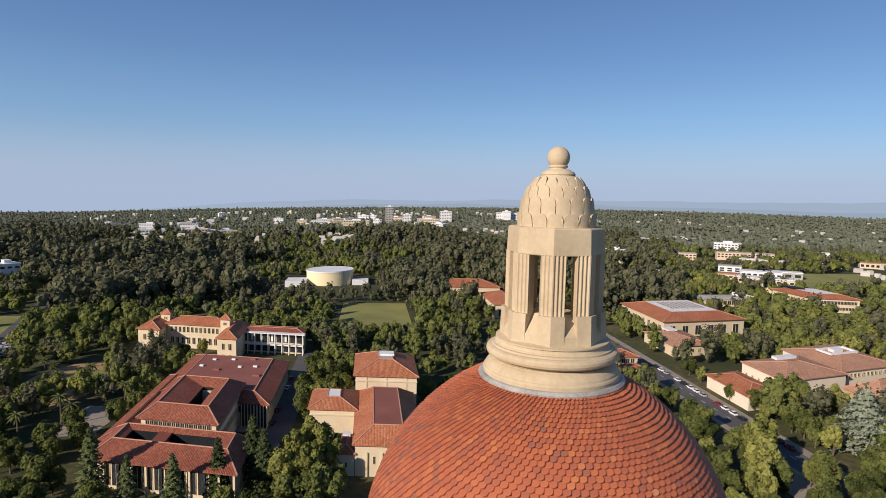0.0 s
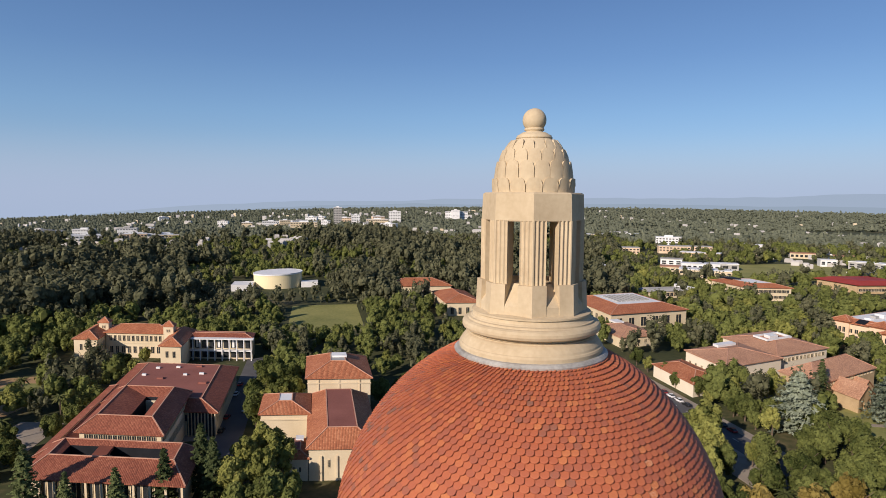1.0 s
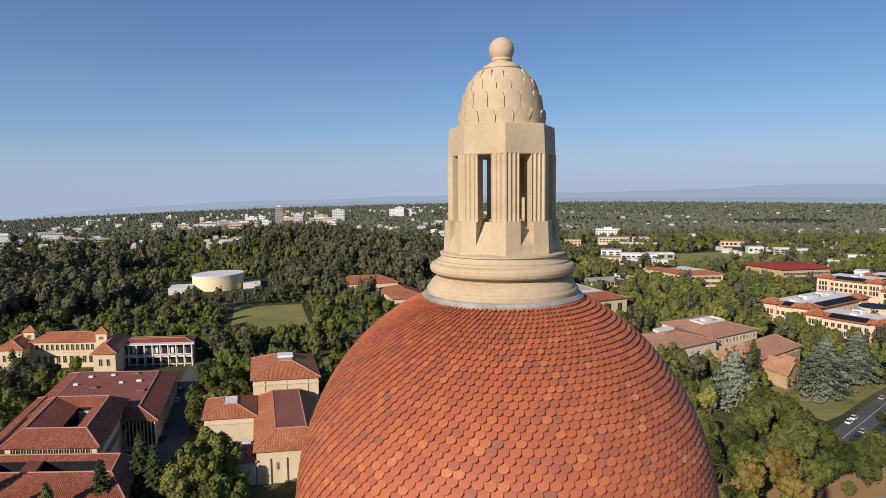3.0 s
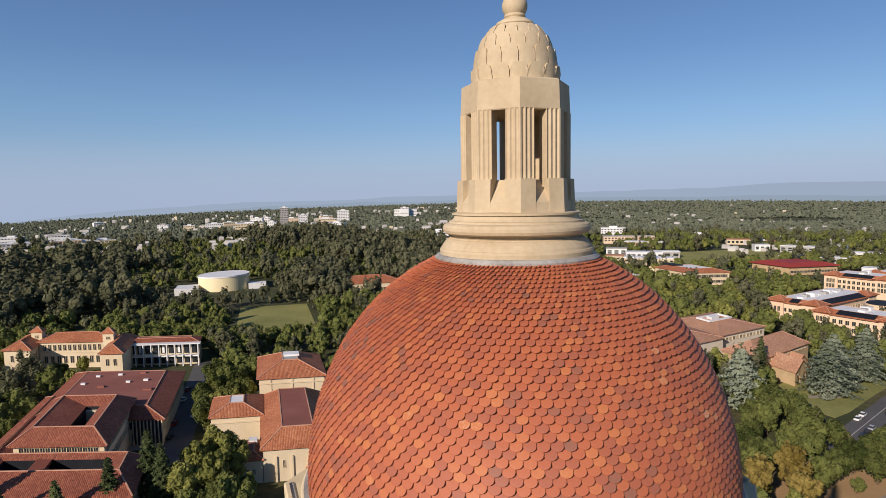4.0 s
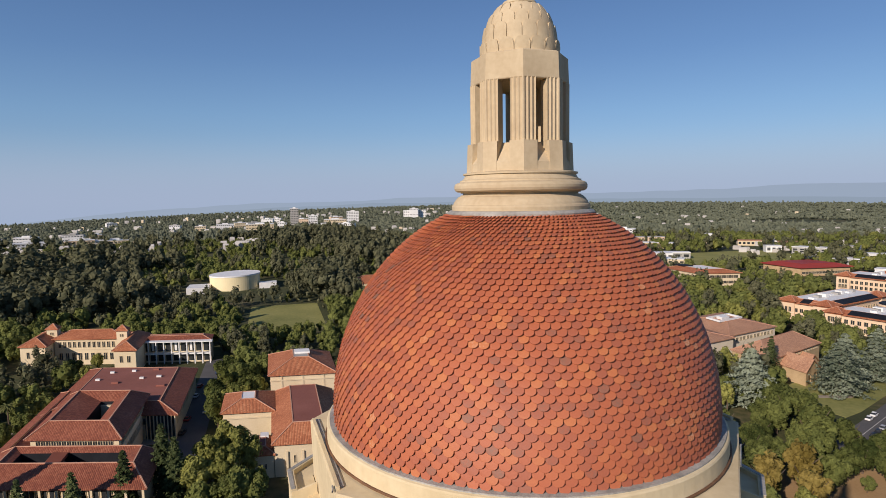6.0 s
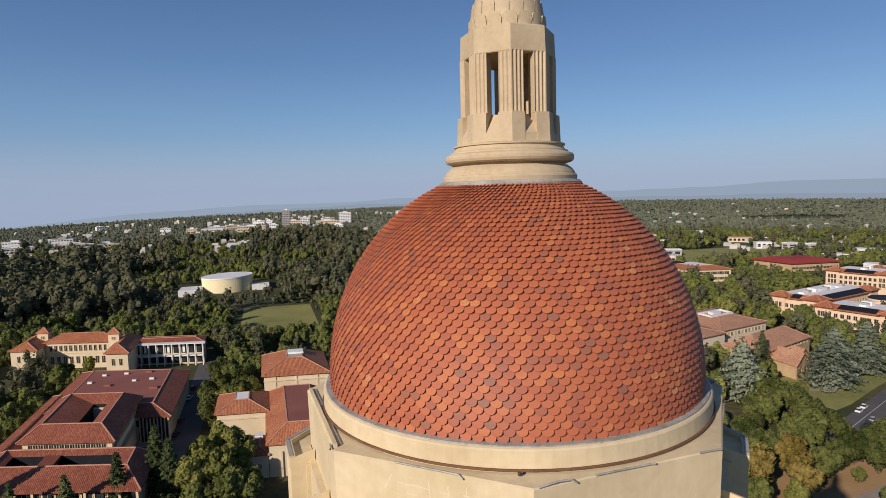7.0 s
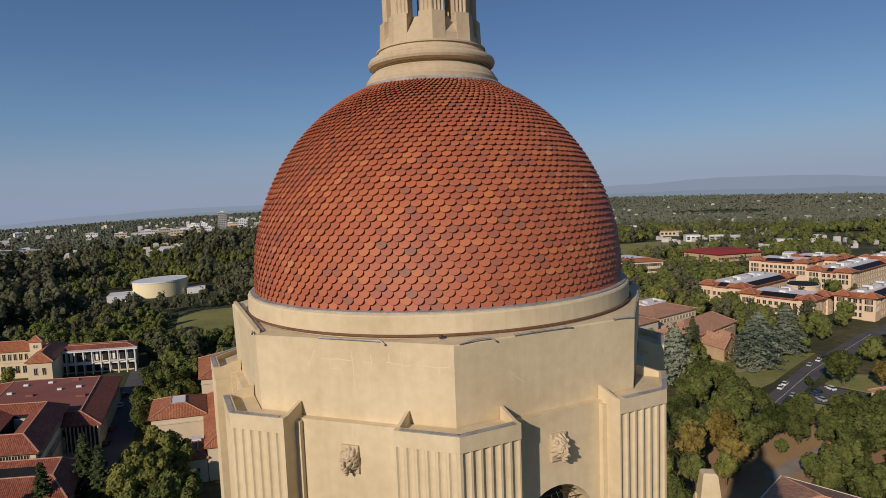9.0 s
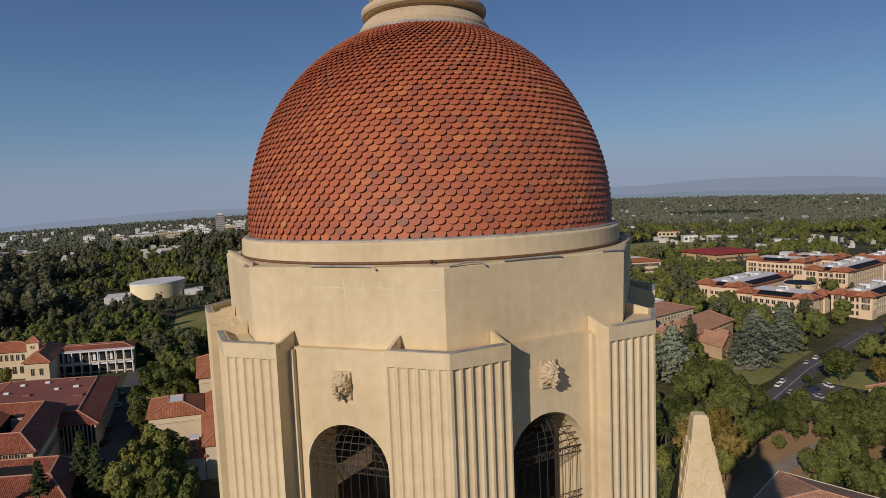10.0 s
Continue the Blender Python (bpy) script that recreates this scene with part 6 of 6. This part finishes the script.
# ---- the town beyond the woods ----
def far_block(name, label, x, y, w, depth, z, turn, wall, bands, columns, top=None):
    """A far-off block with rows of windows; z: its roof's height."""
    t = thing(name, Matrix.Translation((x, y, sheet_height(x, y))) @ Matrix.Rotation(radians(turn), 4, "Z"), label, "building", "town buildings")
    bm = bmesh.new()
    box(bm, -w / 2, w / 2, -depth / 2, depth / 2, -5, z)
    part("wall", bm, wall, t)
    bm = bmesh.new()
    box(bm, -w / 2 - 0.4, w / 2 + 0.4, -depth / 2 - 0.4, depth / 2 + 0.4, z, z + 0.8)
    if z > 13:
        box(bm, -w / 6, w / 6, -depth / 4, depth / 4, z + 0.8, z + 3.6)
    part("roof", bm, top or WHITE, t)
    bm = bmesh.new()
    box(bm, -w / columns * 0.30, w / columns * 0.30, -0.25, 0.05, 0, 1.7)
    pane = bpy.data.meshes.new("window")
    bm.to_mesh(pane)
    bm.free()
    pane.materials.append(GLASS)
    for i in range(bands):
        for k in range(columns):
            o = link("window", pane, None, t)
            o.matrix_local = Matrix.Translation((-w / 2 + w * (k + 0.5) / columns, -depth / 2, z - 3.4 - i * (z - 4) / bands))
    return t


far_block("tower_block", "grey concrete tower block above the trees", -602, 1631, 23, 20, 54, 20, ROOF_GREY, 10, 5)
far_block("apartment_block", "pale apartment block above the trees", -553, 1648, 25, 18, 32, 18, WHITE, 6, 5)
far_block("apartment_block", "long pale apartment block above the trees", -482, 1825, 38, 18, 38, 15, WHITE, 7, 7)
far_block("hospital", "broad white hospital block on the plain", -320, 2063, 80, 24, 32, 9, WHITE, 5, 12)
far_block("hospital_wing", "white stepped hospital wing with a taller middle", -320, 2040, 30, 20, 38, 9, WHITE, 2, 6)
far_block("office_block", "white office block with blue-green glass", -88, 883, 30, 20, 25, 6, WHITE, 4, 7)
far_block("shopping_centre", "low white flat-roofed shopping building", -698, 901, 56, 30, 17, 37, WHITE, 2, 9)
far_block("shopping_centre", "low cream flat-roofed shopping building", -670, 940, 40, 30, 15, 37, WALL, 2, 7)
far_block("shopping_centre", "low white flat-roofed store", -789, 892, 46, 30, 16, 41, WHITE, 2, 8)
far_block("white_house", "large white house with dormers among trees", 207, 1068, 42, 18, 16, -11, WHITE, 3, 8)
far_block("brick_block", "pink-walled block beside a sports field", 20, 786, 31, 16, 20, -1, WALL_PINK, 3, 6)
far_block("sheds", "pale low building with a flat roof", 155, 608, 48, 18, 13, -14, WALL, 2, 9)
far_block("low_offices", "cream low offices before the trees", -451, 1523, 58, 24, 24, 16, WALL, 3, 10)
far_block("low_offices", "cream low offices with a pale roof", -592, 1365, 64, 24, 22, 23, WALL, 3, 10)
far_block("grandstand", "long grey stand beside the playing field", 330, 640, 60, 12, 9, -28, ROOF_GREY, 1, 8)

# Lower offices, shops and flats that stand out of the trees: place and length.
TOWN_BLOCKS = [(-976, 1101, 42, WHITE), (-889, 1121, 37, WHITE), (-691, 882, 42, WALL_PINK), (-850, 1138, 25, WALL), (-1462, 2053, 36, WHITE), (-900, 1523, 28, WHITE),
               (-792, 1458, 27, WALL), (-756, 1521, 45, WHITE), (-739, 1574, 30, WALL), (-720, 1626, 43, WHITE), (-776, 1939, 31, WHITE), (-594, 1516, 23, WHITE),
               (-660, 1854, 43, WALL_PINK), (-455, 1448, 21, WHITE), (-567, 1926, 41, WALL_PINK), (-391, 1415, 42, WHITE), (211, 862, 37, WALL_STONE), (151, 753, 16, WHITE),
               (206, 729, 19, ROOF_GREY), (345, 797, 11, WHITE), (376, 761, 27, ROOF_GREY), (357, 658, 24, WALL), (372, 639, 14, WHITE), (406, 677, 14, WHITE),
               (431, 967, 30, WHITE), (435, 787, 12, WHITE), (335, 544, 10, WHITE), (45, 1296, 25, WALL), (84, 1254, 44, WALL_PINK), (153, 1338, 25, WHITE),
               (178, 1304, 17, WHITE), (-773, 604, 25, WHITE), (-874, 778, 30, WHITE), (-1011, 1039, 59, WHITE), (-492, 379, 16, WHITE), (-789, 1889, 39, WHITE)]
for number, (x, y, w, wall) in enumerate(TOWN_BLOCKS):
    look_of = {id(WHITE): "white", id(WALL): "cream", id(WALL_PINK): "buff", id(ROOF_GREY): "grey", id(WALL_STONE): "tan"}[id(wall)]
    far_block("town_block", look_of + " flat-roofed block among the far trees", x, y, w if x < 0 else w * 1.3 + 4, 12 + w * 0.2, 17 + number % 3 if x < 0 else 7.0 + number % 3, -math.degrees(math.atan2(x, y)) + 8 * (number % 5 - 2), wall, 2, max(3, int(w / 5)), ROOF_GREY if number % 4 == 1 else WHITE)

for number, (x, y, w, tall) in enumerate(LOW_BLOCKS):
    wall, top, look_of = ((WALL, ROOF_TAN, "cream block with a faded tile-red roof"), (WHITE, WHITE, "long white flat-roofed block"), (WALL_PINK, ROOF_GREY, "buff block with a grey roof"))[number % 3]
    far_block("low_block", look_of + " among campus trees", x, y, w, 16, tall, -math.degrees(math.atan2(x, y)) * 0.6 + 6 * (number % 3 - 1), wall, 2, max(4, int(w / 5)), top)

# Roofs and walls of houses strewn over the plain, too many to count.
town_rng = np.random.default_rng(21)
verts, faces = [], []
verts_2, faces_2 = [], []


def small_house(store_v, store_f, x, y, w, l, h, turn):
    c, s, z0 = math.cos(turn), math.sin(turn), sheet_height(x, y)
    n = len(store_v)
    for px, py, pz in ((-w, -l, -3), (w, -l, -3), (w, l, -3), (-w, l, -3), (-w, -l, h), (w, -l, h), (w, l, h), (-w, l, h), (-w * 0.9, 0, h * 1.25), (w * 0.9, 0, h * 1.25)):
        store_v.append((x + px * c - py * s, y + px * s + py * c, z0 + pz))
    store_f += [tuple(n + i for i in f) for f in ((0, 1, 5, 4), (1, 2, 6, 5), (2, 3, 7, 6), (3, 0, 4, 7), (4, 5, 9, 8), (6, 7, 8, 9), (5, 6, 9), (7, 4, 8))]


for k in range(1700):
    an, dist = town_rng.uniform(-0.82, 0.82), 950 + 2500 * town_rng.random() ** 1.3
    x, y = dist * math.sin(an), dist * math.cos(an)
    if x > 60 and town_rng.random() < 0.72:
        continue
    if noise.noise((x * 0.003, y * 0.003, 1.1)) < 0.12 or (x < 60 and town_rng.random() < 0.35):
        continue
    big = town_rng.random() < 0.3
    near_side = x > 60
    size = town_rng.uniform(3.5, 6.5) if not big else town_rng.uniform(7, 13) if not near_side else town_rng.uniform(4, 7)
    small_house(*((verts, faces) if town_rng.random() < 0.86 else (verts_2, faces_2)), x, y, size, size * town_rng.uniform(0.4, 0.7), (town_rng.uniform(7, 11) if not near_side else town_rng.uniform(5.0, 7.5)) + dist * 0.001, town_rng.uniform(-0.5, 0.5))
for x, y in CLEARINGS:
    small_house(verts, faces, x, y, town_rng.uniform(2.6, 5.2), town_rng.uniform(2.2, 3.2), town_rng.uniform(4.0, 5.2), town_rng.uniform(-0.6, 0.1))
tagged(quads("town_houses", verts, faces, TOWN), "white and pale houses strewn among far trees", "houses", kind="stuff")
tagged(quads("town_houses", verts_2, faces_2, WALL), "buff and pink houses strewn among far trees", "houses", kind="stuff")


# ---- the dome's clay tiles ----
TILES, COURSE = 124, 0.117
top_angle = math.acos(1.58 / DOME_R)
courses = int((top_angle + radians(2.3)) * DOME_R / COURSE) + 1
tile_rng = random.Random(5)


def tile_corners(angle, loose=0.0):
    """One round-ended tile at an angle up the dome: its face, the rounded rim and the edge below it."""
    inner, front, back = [], [], []
    length = COURSE * 2.05
    for j in range(9):
        if j in (0, 8):
            f, down = (-1 if j == 0 else 1), 1.0
        else:
            f = -math.cos(math.pi * (j - 1) / 6)
            down = 0.74 * on_dome(angle)[0] * math.pi / TILES * (1 - math.sin(math.pi * (j - 1) / 6)) / length
        up = down * length
        a = angle + up / DOME_R
        r, z = on_dome(a)
        lift = (0.072 + 0.014 * f) * (1 - down) + 0.004 + loose  # each tile leans a little to one side
        half = math.pi / TILES * 0.985 * f
        for line, l, narrow, higher in ((inner, lift + 0.001, 0.955, 0.004 * (1 - down)), (front, lift - 0.003, 1.0, 0.0), (back, lift - 0.020, 0.99, 0.0)):
            a_1 = a + higher / DOME_R
            r_1, z_1 = on_dome(a_1)
            rr, zz = r_1 + l * math.cos(a_1), z_1 + l * math.sin(a_1)
            line.append(Vector((rr * math.cos(half * narrow), rr * math.sin(half * narrow), zz)))
    return inner + front + back


def tile_faces(base):
    faces = [tuple(base + i for i in range(9))]
    for i in range(8):
        for k in (9, 18):
            faces.append((base + k + i, base + k + i + 1, base + k - 9 + i + 1, base + k - 9 + i))
    return faces


verts, faces = [], []
for c in range(courses):
    angle = radians(-2.3) + c * COURSE / DOME_R
    corners = tile_corners(angle)
    mesh = bpy.data.meshes.new("tile")
    mesh.from_pydata(corners, [], tile_faces(0))
    mesh.materials.append(TILE)
    for k in range(TILES):
        turn = PHI + 2 * math.pi * (k + 0.5 * (c % 2)) / TILES
        away = (turn - PHI + math.pi) % (2 * math.pi) - math.pi
        if 2 <= c < 16 and abs(away) < radians(31):
            o = link("tile", mesh, None, dome)
            o.rotation_euler = (0, 0, turn + tile_rng.uniform(-0.0012, 0.0012))
        else:
            m = Matrix.Rotation(turn, 3, "Z")
            base = len(verts)
            corners = tile_corners(angle + tile_rng.uniform(-0.002, 0.002), tile_rng.uniform(-0.004, 0.006))
            verts += [m @ v for v in corners]
            faces += tile_faces(base)
tagged(quads("tiles", verts, faces, SHINGLE, dome), kind="stuff")
